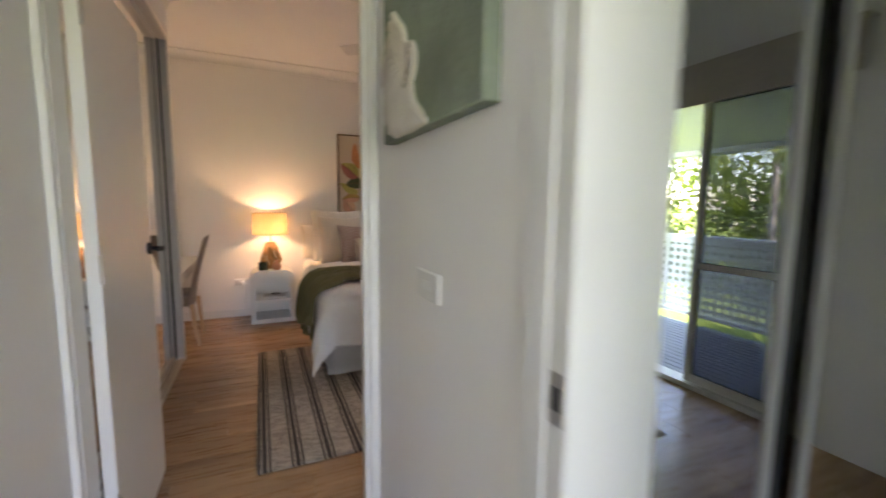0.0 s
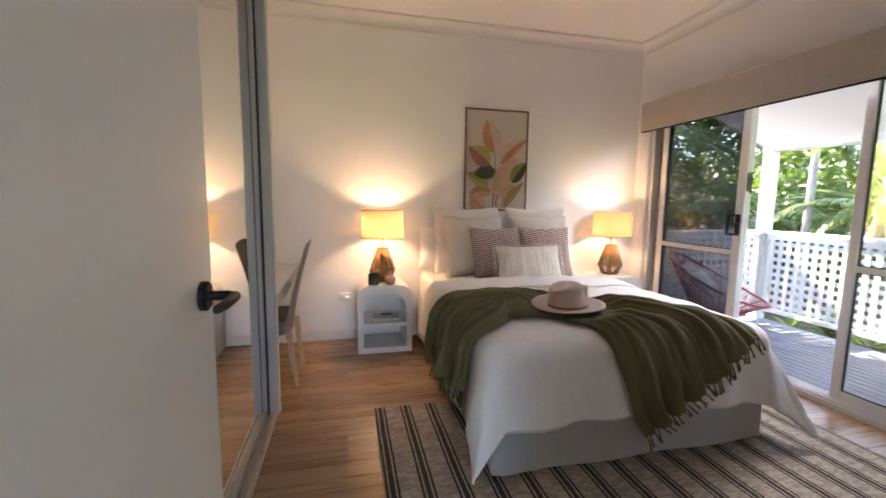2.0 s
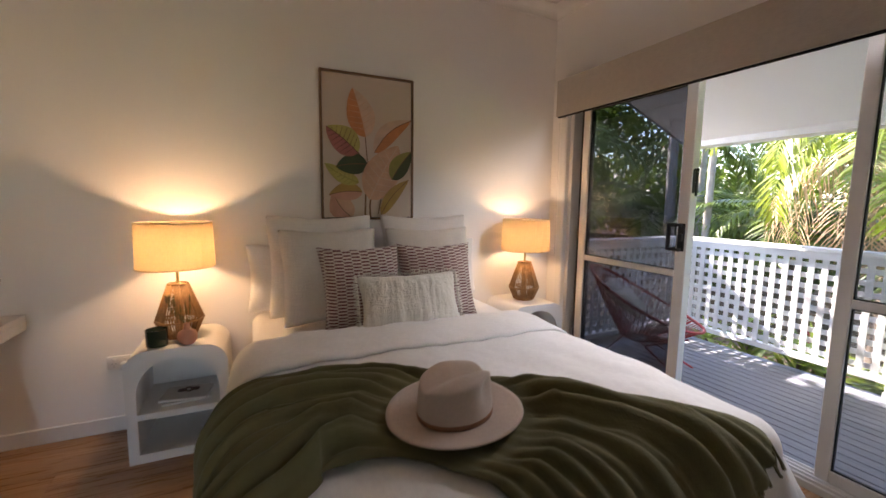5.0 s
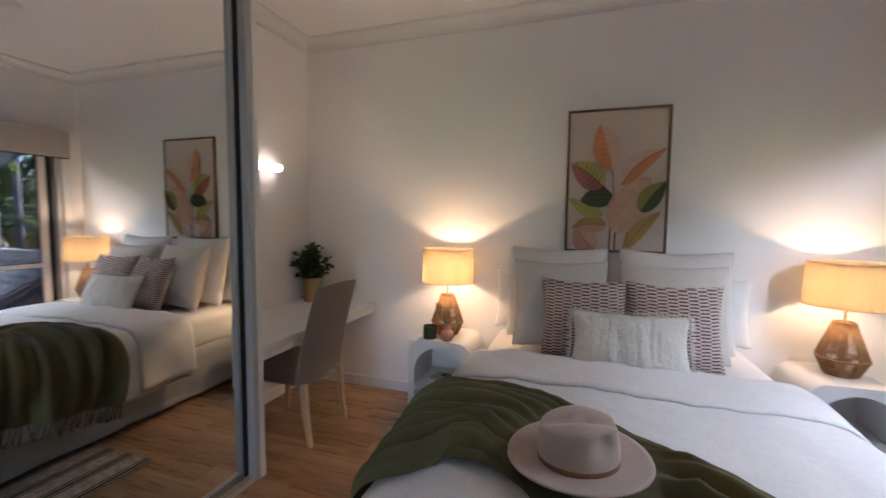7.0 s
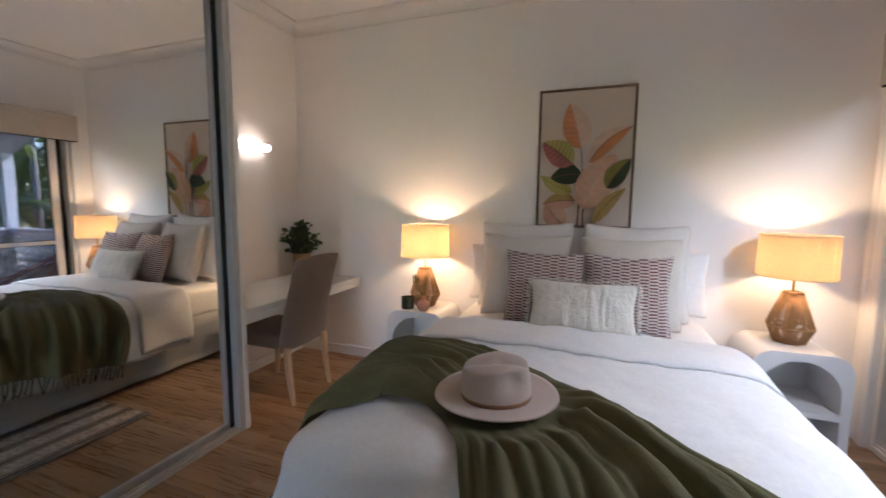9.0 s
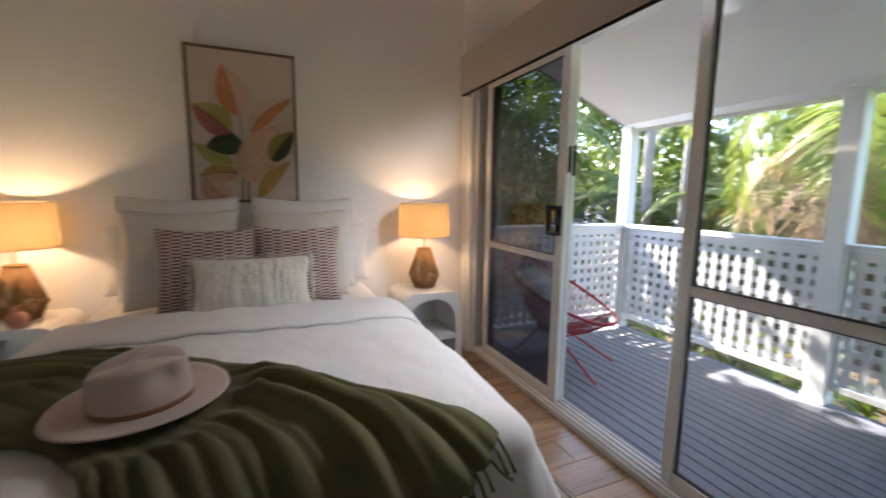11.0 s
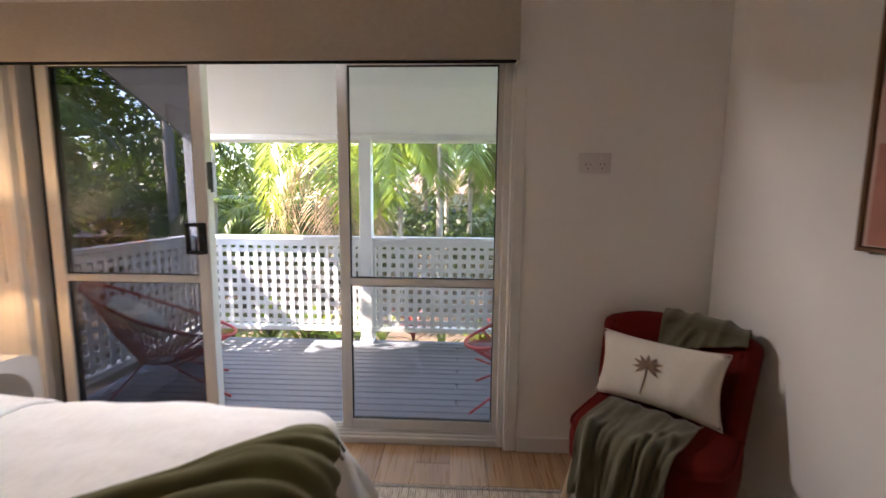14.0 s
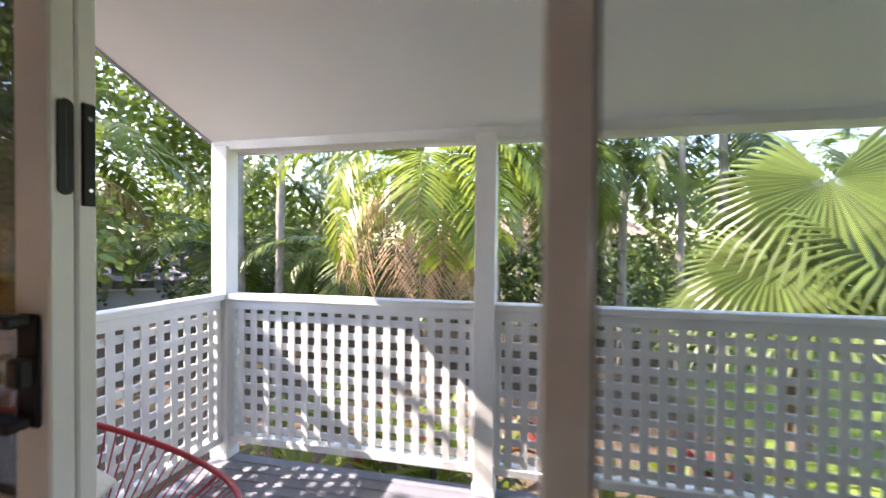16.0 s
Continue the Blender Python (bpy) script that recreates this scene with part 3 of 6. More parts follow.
# ---- veranda ----
def veranda():
    n, w_ = 20, 0.088
    data = mesh_of("deck_board", block(0, 0, 0, 0.082, 1, 0.03, 0.004), DECKW)
    deck = bpy.data.objects["deck_frame"]
    for i in range(n):
        cuts = [-4.0, -0.6 - 0.5 * (i % 2), 2.1 + 1.3 * ((i * 7) % 3 - 1) * 0.4, 5.28]
        for a, b in zip(cuts, cuts[1:]):
            ob = new("deck_board", data)
            ob.parent = deck
            ob.matrix_basis = Matrix.Translation((2.935 + i * w_, a + 0.002, DECK - 0.03)) @ Matrix.Diagonal((1, b - a - 0.004, 1, 1))
    for y in (5.225, 3.522, 1.43, -0.7, -2.8):
        p_ = thing("veranda_post", "white painted square veranda post", "post", (BX, y, DECK), "veranda posts")
        part("shaft", block(BX - 0.055, y - 0.058, DECK, BX + 0.055, y + 0.058, 1.93, 0.006), OUTP, p_)
        part("foot", block(BX - 0.06, y - 0.063, DECK, BX + 0.06, y + 0.063, DECK + 0.05, 0.004), OUTP, p_)
    struct("veranda_beam", block(BX - 0.03, -4, 1.905, BX + 0.07, 5.30, 2.0, 0.003), OUTP, "white painted veranda edge beam", "beam")
    struct("veranda_barge", box(bm_new(), 0, 0, 0, 1.99, 0.02, 0.12, 0.002, 1, Matrix.Translation((2.95, 5.30, 2.60)) @ Matrix.Rotation(math.atan2(0.72, 1.85), 4, "Y")),
           plain("barge_paint", (0.30, 0.31, 0.32), 0.5), "grey painted barge board at the veranda's end", "trim")
    struct("soffit_batten", block(3.2, -4, 2.49, 3.23, 5.3, 2.515, 0.002), SOFFIT, "white cover batten on the veranda ceiling", "trim")

    def panel(a, b, axis):
        """A lattice balustrade from a to b along y (at x = BX) or along x (at y = 5.225)."""
        t_ = thing("lattice_balustrade", "white painted square lattice balustrade panel", "balustrade", (BX, a, DECK) if axis == "y" else (a, 5.225, DECK), "veranda balustrade")

        def place(u0, v0, z0, u1, v1, z1, bev=0.002):
            return block(BX + v0, u0, z0, BX + v1, u1, z1, bev) if axis == "y" else block(u0, 5.225 + v0, z0, u1, 5.225 + v1, z1, bev)
        part("handrail", place(a, -0.05, 0.945, b, 0.05, 0.985, 0.006), OUTP, t_)
        part("top_rail", place(a, -0.02, 0.885, b, 0.025, 0.945, 0.003), OUTP, t_)
        part("bottom_rail", place(a, -0.035, 0.03, b, 0.035, 0.075, 0.004), OUTP, t_)
        for e0, e1 in ((a, a + 0.03), (b - 0.03, b)):
            part("end_stile", place(e0, -0.02, 0.075, e1, 0.022, 0.885), OUTP, t_)
        n_ = max(2, round((b - a - 0.06) / 0.0875))
        st = (b - a - 0.06) / n_
        up = mesh_of("slat", place(-0.021, -0.014, 0.075, 0.021, -0.003, 0.885, 0.0015) if axis == "y" else block(-0.021, 5.225 - 0.014, 0.075, 0.021, 5.225 - 0.003, 0.885, 0.0015), OUTP)
        for i in range(n_):
            ob = new("slat", up)
            ob.parent = t_
            u = a + 0.03 + st * (i + 0.5)
            m = Matrix.Translation((0, u, 0) if axis == "y" else (u, 0, 0))
            ob.matrix_basis = Matrix.Translation(-t_.location) @ m
        ac = mesh_of("cross_slat", place(a + 0.03, -0.003, -0.021, b - 0.03, 0.008, 0.021, 0.0015), OUTP)
        for i in range(9):
            ob = new("cross_slat", ac)
            ob.parent = t_
            ob.matrix_basis = Matrix.Translation(-t_.location) @ Matrix.Translation((0, 0, 0.12 + i * 0.0895))
    panel(3.58, 5.167, "y")
    panel(1.488, 3.464, "y")
    panel(-0.642, 1.372, "y")
    panel(-2.742, -0.758, "y")
    panel(2.95, 4.595, "x")


veranda()

# ---- bed ----
BXC, BHW, BFOOT, BTOP = 1.2, 0.76, 3.0, 0.635
BLEFT, BRIGHT = 0.82, 0.83   # the duvet puffs out past the mattress on both sides


def drape(x, y, off=0.0, puff=1.0):
    """Cloth laid over the bed: plan place (x, y), running on past the edges, to a point in space."""
    r = 0.105
    half = BRIGHT if x > BXC else BLEFT
    a = max(0.0, abs(x - BXC) - (half - r)) * (1 if x > BXC else -1)
    b = max(0.0, BFOOT + r - y)
    d = math.hypot(a, b)
    px, py = x - a, y + b
    z = BTOP + off
    z += puff * (0.022 * noise.noise(Vector((x * 2.2, y * 2.2, 0.3))) + 0.013 * noise.noise(Vector((x * 7, y * 5, 2.3))) + 0.004 * noise.noise(Vector((x * 19, y * 13, 1.3))))
    z += puff * 0.03 * max(0.0, 1 - min(1.0, abs(x - BXC) / half) ** 4)
    if d > 0:
        ux, uy = a / d, -b / d
        rr = r + off
        arc = d / r
        if arc < math.pi / 2:
            out, down = rr * math.sin(arc), rr * (1 - math.cos(arc))
        else:
            s = d - r * math.pi / 2
            rip = 0.022 * math.sin((y if abs(a) > b else x) * 13 + 2.0 * noise.noise(Vector((x * 2, y * 2, 5)))) * min(1.0, s / 0.2)
            corner = min(abs(a), b) / (d + 1e-6)
            out, down = rr + s * (0.10 + (0.50 if x > BXC else 0.30) * corner + (0.22 if x > BXC else 0.0) * (1 - min(1.0, b / 0.2) * 0.6) * (abs(a) > b)) + rip * (1 - corner), rr + s * (1 - 0.10 * corner)
        px, py, z = px + ux * out, py + uy * out, z - down
    return Vector((px, py, max(z, 0.018 + off * 0.3)))


def bed():
    t_ = thing("bed", "queen bed with white valance skirt and mattress", "bed", (BXC, 4.05, 0))
    part("mattress", box(bm_new(), 0.45, 3.03, 0.36, 1.95, 5.10, 0.625, 0.06, 4), LINEN_W, t_, "white fitted sheet over the mattress")
    bm = bm_new()
    pts = []
    for i in range(60):
        pts.append((0.445, 5.08 - 2.07 * i / 59, -1, 0))
    for i in range(1, 45):
        pts.append((0.445 + 1.51 * i / 45, 3.01, 0, -1))
    for i in range(60):
        pts.append((1.955, 3.01 + 2.07 * i / 59, 1, 0))
    rings = []
    for z in (0.40, 0.3, 0.2, 0.1, 0.035):
        k = (0.40 - z) / 0.365
        rings.append([bm.verts.new((x + nx * (0.012 * k + 0.008 * k * math.sin(i * 0.55 + 2 * noise.noise(Vector((i * 0.1, 0, 0))))),
                                    y + ny * (0.012 * k + 0.008 * k * math.sin(i * 0.35)), z)) for i, (x, y, nx, ny) in enumerate(pts)])
    for a, b in zip(rings, rings[1:]):
        for i in range(len(pts) - 1):
            bm.faces.new((a[i], a[i + 1], b[i + 1], b[i]))
    bmesh.ops.solidify(bm, geom=bm.faces[:], thickness=0.004)
    part("valance", bm, LINEN_W, t_, "white cotton valance skirt", "all")
    part("base", block(0.47, 3.04, 0.07, 1.93, 5.08, 0.36, 0.01), plain("dark_base", (0.06, 0.055, 0.05), 0.9), t_, "dark bed base")
    for x in (0.6, 1.8):
        for y in (3.2, 4.9):
            part("leg", tube(bm_new(), [(x, y, 0), (x, y, 0.08)], 0.025, 12), BLACK, t_)


bed()


def duvet():
    def f(u, v):
        x = BXC + (u - 0.5) * 2 * (BHW + 0.42)
        y = 4.36 - v * (4.36 - BFOOT + 0.36)
        return drape(x, y)
    t_ = thing("duvet", "white cotton duvet draped over the bed", "duvet", (BXC, 3.7, BTOP))
    part("cover", sheet(bm_new(), f, 110, 90, 0.012), LINEN_W, t_, "", "all")

    def g(u, v):
        x = BXC + (u - 0.5) * 2 * (BHW + 0.38)
        y = 4.40 - v * 0.40 + 0.02 * math.sin(u * 9) + 0.03 * (u - 0.5)
        return drape(x, y, 0.017 + 0.012 * math.sin(v * math.pi))
    part("turned_edge", sheet(bm_new(), g, 90, 14, 0.014), LINEN_W, t_, "turned-down white duvet edge", "all")


duvet()


def throw():
    # the middle line and half width of the throw in the bed's plan
    line = [(0.10, 3.52, 0.36), (0.36, 3.56, 0.38), (0.64, 3.60, 0.31), (0.90, 3.49, 0.25), (1.13, 3.31, 0.26), (1.34, 3.04, 0.35), (1.52, 2.78, 0.42)]

    def mid(u):
        k = u * (len(line) - 1)
        i = min(int(k), len(line) - 2)
        s = k - i
        p0, p1, p2, p3 = (Vector(line[max(0, min(len(line) - 1, j))]) for j in (i - 1, i, i + 1, i + 2))
        return 0.5 * (2 * p1 + (p2 - p0) * s + (2 * p0 - 5 * p1 + 4 * p2 - p3) * s * s + (3 * p1 - p0 - 3 * p2 + p3) * s ** 3)

    def plan(u, v):
        m, d = mid(u), mid(min(1, u + 0.01)) - mid(max(0, u - 0.01))
        d = Vector((d.x, d.y)).normalized()
        w = (v - 0.5) * 2 * m.z + 0.035 * noise.noise(Vector((u * 5, 3 if v > 0.5 else 9, 0)))
        return m.x - d.y * w, m.y + d.x * w

    def f(u, v):
        x, y = plan(u, v)
        warp = noise.noise(Vector((u * 2.6, v * 1.6, 5))) + 0.35 * math.sin(u * 5.0 + 1.0) + 0.35 * noise.noise(Vector((u * 6.5, v * 3.4, 2)))
        big = math.tau * (6.2 * v + 0.75 * warp + 0.25 * u)
        small = math.tau * (12.5 * v + 1.3 * warp + 0.8 * noise.noise(Vector((u * 4, v * 3, 1))))
        swell = max(0.35, min(1.0, 0.70 + 1.3 * noise.noise(Vector((u * 3.6, v * 3.4, 9)))))
        fold = abs(math.cos(big / 2)) ** 0.85 * swell
        fold += 0.42 * abs(math.cos(small / 2)) * (1.1 - 0.6 * swell)
        fine = noise.noise(Vector((u * 16, v * 11, 4))) + 0.5 * noise.noise(Vector((u * 40, v * 24, 2)))
        edge = min(1.0, 8 * min(v, 1 - v) + 0.15)
        under = max(0.0, min(1.0, (math.hypot(x - 0.995, y - 3.385) - 0.21) / 0.09))
        edge *= 0.12 + 0.88 * under
        return drape(x, y, 0.020 + edge * (0.058 * fold + 0.004 * fine + 0.003))
    t_ = thing("throw_blanket", "olive green fringed throw blanket across the bed", "throw", (BXC, 3.4, BTOP))
    cl = sheet(bm_new(), f, 150, 90)
    sheet(cl, lambda u, v: f(u, v) - Vector((0, 0, 0.005)), 150, 90)
    part("cloth", cl, OLIVE, t_, "", "all")
    for u0, sgn in ((0.0, -1), (1.0, 1)):
        bm = bm_new()
        for k in range(34):
            v = (k + 0.5) / 34
            x, y = plan(u0, v)
            x1, y1 = plan(u0 - sgn * 0.02, v)
            d = Vector((x - x1, y - y1)).normalized()
            ln = 0.085 + 0.02 * random.random()
            side = random.uniform(-0.25, 0.25)
            pts = []
            for s in (0, 0.25, 0.5, 0.75, 1.0):
                q = (x + (d.x - d.y * side * s) * ln * s, y + (d.y + d.x * side * s) * ln * s)
                pts.append(drape(q[0], q[1], 0.022 + 0.006 * math.sin(k * 2 + s * 4)))
            tube(bm, pts, [0.004, 0.0045, 0.004, 0.0045, 0.006], 5)
        part("fringe", bm, OLIVE, t_, "knotted olive tassel fringe", "all")


throw()


def pillow(name, label, w, h, d, m, material, crown=2.4, fringe=False, flange=0.0, pleat=0.0):
    """A stuffed pillow standing in its own x-z plane, centred on m."""
    t_ = thing(name, label, "pillow", m.translation)
    bm = bm_new()
    n = 64 if pleat else 30

    def side(s):
        def f(u, v):
            a, b = u * 2 - 1, v * 2 - 1
            th = max(0.0, (1 - abs(a) ** crown) * (1 - abs(b) ** crown)) ** 0.62
            pin = 1 - 0.11 * (1 - abs(a) ** 2) * abs(b) ** 3
            pjn = 1 - 0.10 * (1 - abs(b) ** 2) * abs(a) ** 3
            soft = 1 - 0.045 * (a * b) ** 6
            x, z = a * w / 2 * pjn * soft, b * h / 2 * pin * soft
            wr = (0.014 * noise.noise(Vector((x * 9, z * 7, s * 3 + w * 7 + m.translation.x * 5))) + 0.006 * noise.noise(Vector((x * 26, z * 11, s + m.translation.x)))) * min(1.0, th * 1.6)
            wr += pleat * noise.noise(Vector((x * 55 + 2 * noise.noise(Vector((x * 5, z * 6, 1))), z * 2.5, 4))) * min(1.0, th * 2)
            return m @ Vector((x, s * (d / 2 * th + 0.004) + wr, z))
        return f
    sheet(bm, side(-1), n, n)
    sheet(bm, side(1), n, n)
    bmesh.ops.remove_doubles(bm, verts=bm.verts[:], dist=0.0095)
    part("cover", bm, material, t_, "", "all")
    if fringe:
        fb = bm_new()
        for k in range(230):
            e = k / 230 * 4
            q = e % 1
            a, b = ((q * 2 - 1, 1), (1, 1 - q * 2), (1 - q * 2, -1), (-1, q * 2 - 1))[int(e)]
            x, z = a * w / 2, b * h / 2
            nx, nz = ((0, 1), (1, 0), (0, -1), (-1, 0))[int(e)]
            ln = random.uniform(0.014, 0.026)
            p0 = Vector((x - nx * 0.012, 0, z - nz * 0.012))
            p1 = p0 + Vector((nx * ln + random.uniform(-0.006, 0.006), random.uniform(-0.01, 0.01), nz * ln + random.uniform(-0.006, 0.006)))
            tube(fb, [m @ p0, m @ ((p0 + p1) / 2 + Vector((0, random.uniform(-0.004, 0.004), 0))), m @ p1], 0.0026, 4)
        part("fringe", fb, material, t_, "frayed cream fringe", "all")
    elif flange:
        pb = bm_new()
        rim = []
        for k in range(80):
            e = k / 80 * 4
            q = e % 1
            a, b = ((q * 2 - 1, 1), (1, 1 - q * 2), (1 - q * 2, -1), (-1, q * 2 - 1))[int(e)]
            pin = 1 - 0.11 * (1 - abs(a) ** 2) * abs(b) ** 3
            pjn = 1 - 0.10 * (1 - abs(b) ** 2) * abs(a) ** 3
            rim.append(m @ Vector((a * w / 2 * pjn, 0, b * h / 2 * pin)))
        tube(pb, rim, flange, 6, True)
        part("piping", pb, material, t_, "", "all")
    return t_


def stripes():
    """Cream cloth with columns of broken maroon bars."""
    m, t, p = nodes_of("striped_cotton")
    c = t.nodes.new("ShaderNodeTexCoord")
    sp = t.nodes.new("ShaderNodeSeparateXYZ")
    link(t, c.outputs["Object"], sp.inputs[0])
    col = mathed(t, "MULTIPLY", sp.outputs[0], 21.0)
    odd = mathed(t, "FLOOR", mathed(t, "MODULO", mathed(t, "ADD", col, 40.0), 2.0))
    ph = mathed(t, "MULTIPLY_ADD", odd, 0.5, mathed(t, "MULTIPLY", sp.outputs[2], 60.0))
    bar = mathed(t, "GREATER_THAN", mathed(t, "FRACT", mathed(t, "ADD", ph, 40.0)), 0.5)
    gap = mathed(t, "GREATER_THAN", mathed(t, "FRACT", mathed(t, "ADD", col, 40.0)), 0.06)
    fac = mathed(t, "MULTIPLY", bar, gap)
    fac = mathed(t, "MULTIPLY", fac, ramped(t, noise_of(t, 120.0), 0.15, 0.45))
    link(t, mixed(t, fac, (0.66, 0.57, 0.50), (0.16, 0.045, 0.045)), p.inputs["Base Color"])
    p.inputs["Roughness"].default_value = 0.95
    p.inputs["Sheen Weight"].default_value = 0.2
    bumped(t, p, fac, 0.5, 0.003)
    return m


STRIPE = stripes()
EURO = fabric("ivory_linen", (0.81, 0.78, 0.74), 420, 0.3, 0.05, wrinkle=1.5)
pillow("sleeping_pillow", "white cotton pillow standing against the wall", 0.66, 0.42, 0.17, pose(0.75, 5.02, 0.85, -8, 0, 0), LINEN_W)
pillow("sleeping_pillow", "white cotton pillow standing against the wall", 0.66, 0.42, 0.17, pose(1.65, 5.02, 0.85, -8, 0, 0), LINEN_W)
pillow("euro_pillow", "large ivory linen euro pillow", 0.64, 0.62, 0.22, pose(0.85, 4.88, 0.935, -12, 0, 0), EURO)
pillow("euro_pillow", "large ivory linen euro pillow", 0.64, 0.62, 0.22, pose(1.53, 4.88, 0.935, -12, 0, 0), EURO)
pillow("linen_pillow", "beige linen square pillow", 0.58, 0.56, 0.20, pose(0.88, 4.73, 0.895, -16, 0, 4), LINEN_B)
pillow("linen_pillow", "beige linen square pillow", 0.58, 0.56, 0.20, pose(1.49, 4.73, 0.895, -16, 0, -3), LINEN_B)
pillow("striped_cushion", "maroon and cream broken-stripe cushion", 0.47, 0.47, 0.15, pose(1.02, 4.56, 0.845, -20, 0, 5), STRIPE, flange=0.003)
pillow("striped_cushion", "maroon and cream broken-stripe cushion", 0.47, 0.47, 0.15, pose(1.46, 4.56, 0.845, -20, 0, -4), STRIPE, flange=0.003)
pillow("lumbar_cushion", "cream fringed lumbar cushion", 0.58, 0.31, 0.13, pose(1.235, 4.40, 0.785, -24, 0, -1), CREAM, fringe=True, pleat=0.007)


def hat():
    felt = fabric("beige_felt", (0.60, 0.48, 0.40), 900, 0.15, 0.08, 0.95, 0.3)
    t_ = thing("fedora_hat", "beige felt fedora with tan band lying on the throw", "hat", (0.995, 3.385, 0.69))
    m = pose(0.995, 3.385, 0.706, 2, -2, 8)
    bm = bm_new()

    def brim(u, v):
        a = u * math.tau
        r = 0.10 + v * 0.105
        z = 0.014 * v * v * (0.6 + 0.6 * abs(math.sin(a)))
        return m @ Vector((r * 1.0 * math.cos(a), r * 0.92 * math.sin(a), z))
    sheet(bm, brim, 48, 8)
    bmesh.ops.remove_doubles(bm, verts=bm.verts[:], dist=0.0005)
    bmesh.ops.solidify(bm, geom=bm.faces[:], thickness=0.004)
    part("brim", bm, felt, t_, "", "all")
    bm = bm_new()

    def crown(u, v):
        a = u * math.tau
        if v < 0.7:
            k = v / 0.7
            r, z = 0.116 - 0.007 * k ** 2, 0.112 * k
        else:
            k = (v - 0.7) / 0.3
            r, z = 0.109 * max(0.0, math.cos(k * math.pi / 2)) ** 0.7, 0.112 + 0.020 * max(0.0, math.sin(k * math.pi / 2)) ** 0.8
        x, y = r * math.cos(a), r * 0.84 * math.sin(a)
        top = max(0.0, (v - 0.35) / 0.65)
        z -= top * 0.030 * math.exp(-(y / 0.026) ** 2) * (0.5 + 0.5 * min(1, max(0, 0.5 + x * 6)))
        z -= 0.018 * top * max(0, -x) / 0.08
        dent = math.exp(-((x - 0.062) / 0.03) ** 2) * math.exp(-((z - 0.085) / 0.035) ** 2)
        y *= 1 - 0.32 * dent
        return m @ Vector((x, y, z))
    sheet(bm, crown, 56, 26)
    bmesh.ops.remove_doubles(bm, verts=bm.verts[:], dist=0.0004)
    part("crown", bm, felt, t_, "", "all")
    part("band", sheet(bm_new(), lambda u, v: m @ Vector((0.1165 * math.cos(u * math.tau), 0.1165 * 0.85 * math.sin(u * math.tau), 0.004 + 0.014 * v)), 48, 2, 0.002),
         plain("tan_leather", (0.32, 0.15, 0.07), 0.5), t_, "thin tan leather hat band", "all")


hat()


# ---- bedside ----
def bedside_table(x, label):
    t_ = thing("bedside_table", label, "bedside table", (x, 4.92, 0), "bedside tables")
    w, d, h, r, th = 0.225, 0.20, 0.575, 0.10, 0.028
    y0, y1 = 4.72, 5.12

    def arch(wd, z0, z1, rad, seg=9):
        pts = [(-wd, z0), (wd, z0)]
        pts += [(wd - rad + rad * math.cos(a), z1 - rad + rad * math.sin(a)) for a in [k * math.pi / 2 / seg for k in range(seg + 1)]]
        pts += [(-wd + rad + rad * math.cos(a), z1 - rad + rad * math.sin(a)) for a in [math.pi / 2 + k * math.pi / 2 / seg for k in range(seg + 1)]]
        return pts
    outer, inner = arch(w, 0.0, h, r), arch(w - 0.045, 0.255, h - 0.045, w - 0.046)
    low = arch(w - 0.045, 0.045, 0.225, 0.004)
    white = plain("white_satin_lacquer", (0.78, 0.76, 0.73), 0.4, var=0.03, bump=0.04)

    def ring(bm, pts, y):
        return [bm.verts.new((x + a, y, b)) for a, b in pts]
    bm = bm_new()
    for y, rev in ((y0, False),):
        o = ring(bm, outer, y)
        es = [bm.edges.new((o[i], o[(i + 1) % len(o)])) for i in range(len(o))]
        for hole in (inner, low):
            q = ring(bm, hole, y)
            es += [bm.edges.new((q[i], q[(i + 1) % len(q)])) for i in range(len(q))]
        res = bmesh.ops.triangle_fill(bm, use_beauty=True, use_dissolve=False, edges=es)
    fs = bm.faces[:]
    ext = bmesh.ops.extrude_face_region(bm, geom=fs)
    bmesh.ops.translate(bm, vec=(0, y1 - y0 - 0.02, 0), verts=[v for v in ext["geom"] if isinstance(v, bmesh.types.BMVert)])
    body = part("body", bm, white, t_)
    bm = bm_new()
    o = ring(bm, arch(w - 0.002, 0.002, h - 0.002, r), y1 - 0.02)
    bm.faces.new(o)
    ext = bmesh.ops.extrude_face_region(bm, geom=bm.faces[:])
    bmesh.ops.translate(bm, vec=(0, 0.018, 0), verts=[v for v in ext["geom"] if isinstance(v, bmesh.types.BMVert)])
    part("back_panel", bm, white, t_)


bedside_table(0.105, "white arched bedside table with open shelves")
bedside_table(2.355, "white arched bedside table beside the sliding door")

SHADE = bpy.data.materials.new("linen_lampshade")
SHADE.use_nodes = True
_t = SHADE.node_tree
_p = _t.nodes["Principled BSDF"]
_p.inputs["Base Color"].default_value = (0.80, 0.70, 0.52, 1)
_p.inputs["Roughness"].default_value = 0.9
_tl = _t.nodes.new("ShaderNodeBsdfTranslucent")
link(_t, mixed(_t, ramped(_t, noise_of(_t, 260.0, 2.0, (1, 1, 0.2)), 0.3, 0.7), (0.42, 0.31, 0.17), (0.52, 0.40, 0.23)), _tl.inputs[0])
_mx = _t.nodes.new("ShaderNodeMixShader")
_mx.inputs[0].default_value = 0.55
link(_t, _p.outputs[0], _mx.inputs[1])
link(_t, _tl.outputs[0], _mx.inputs[2])
link(_t, _mx.outputs[0], _t.nodes["Material Output"].inputs[0])
ROPE = plain("rattan_rope", (0.36, 0.19, 0.07), 0.55, var=0.3, scale=30, grain=200, bump=0.3)
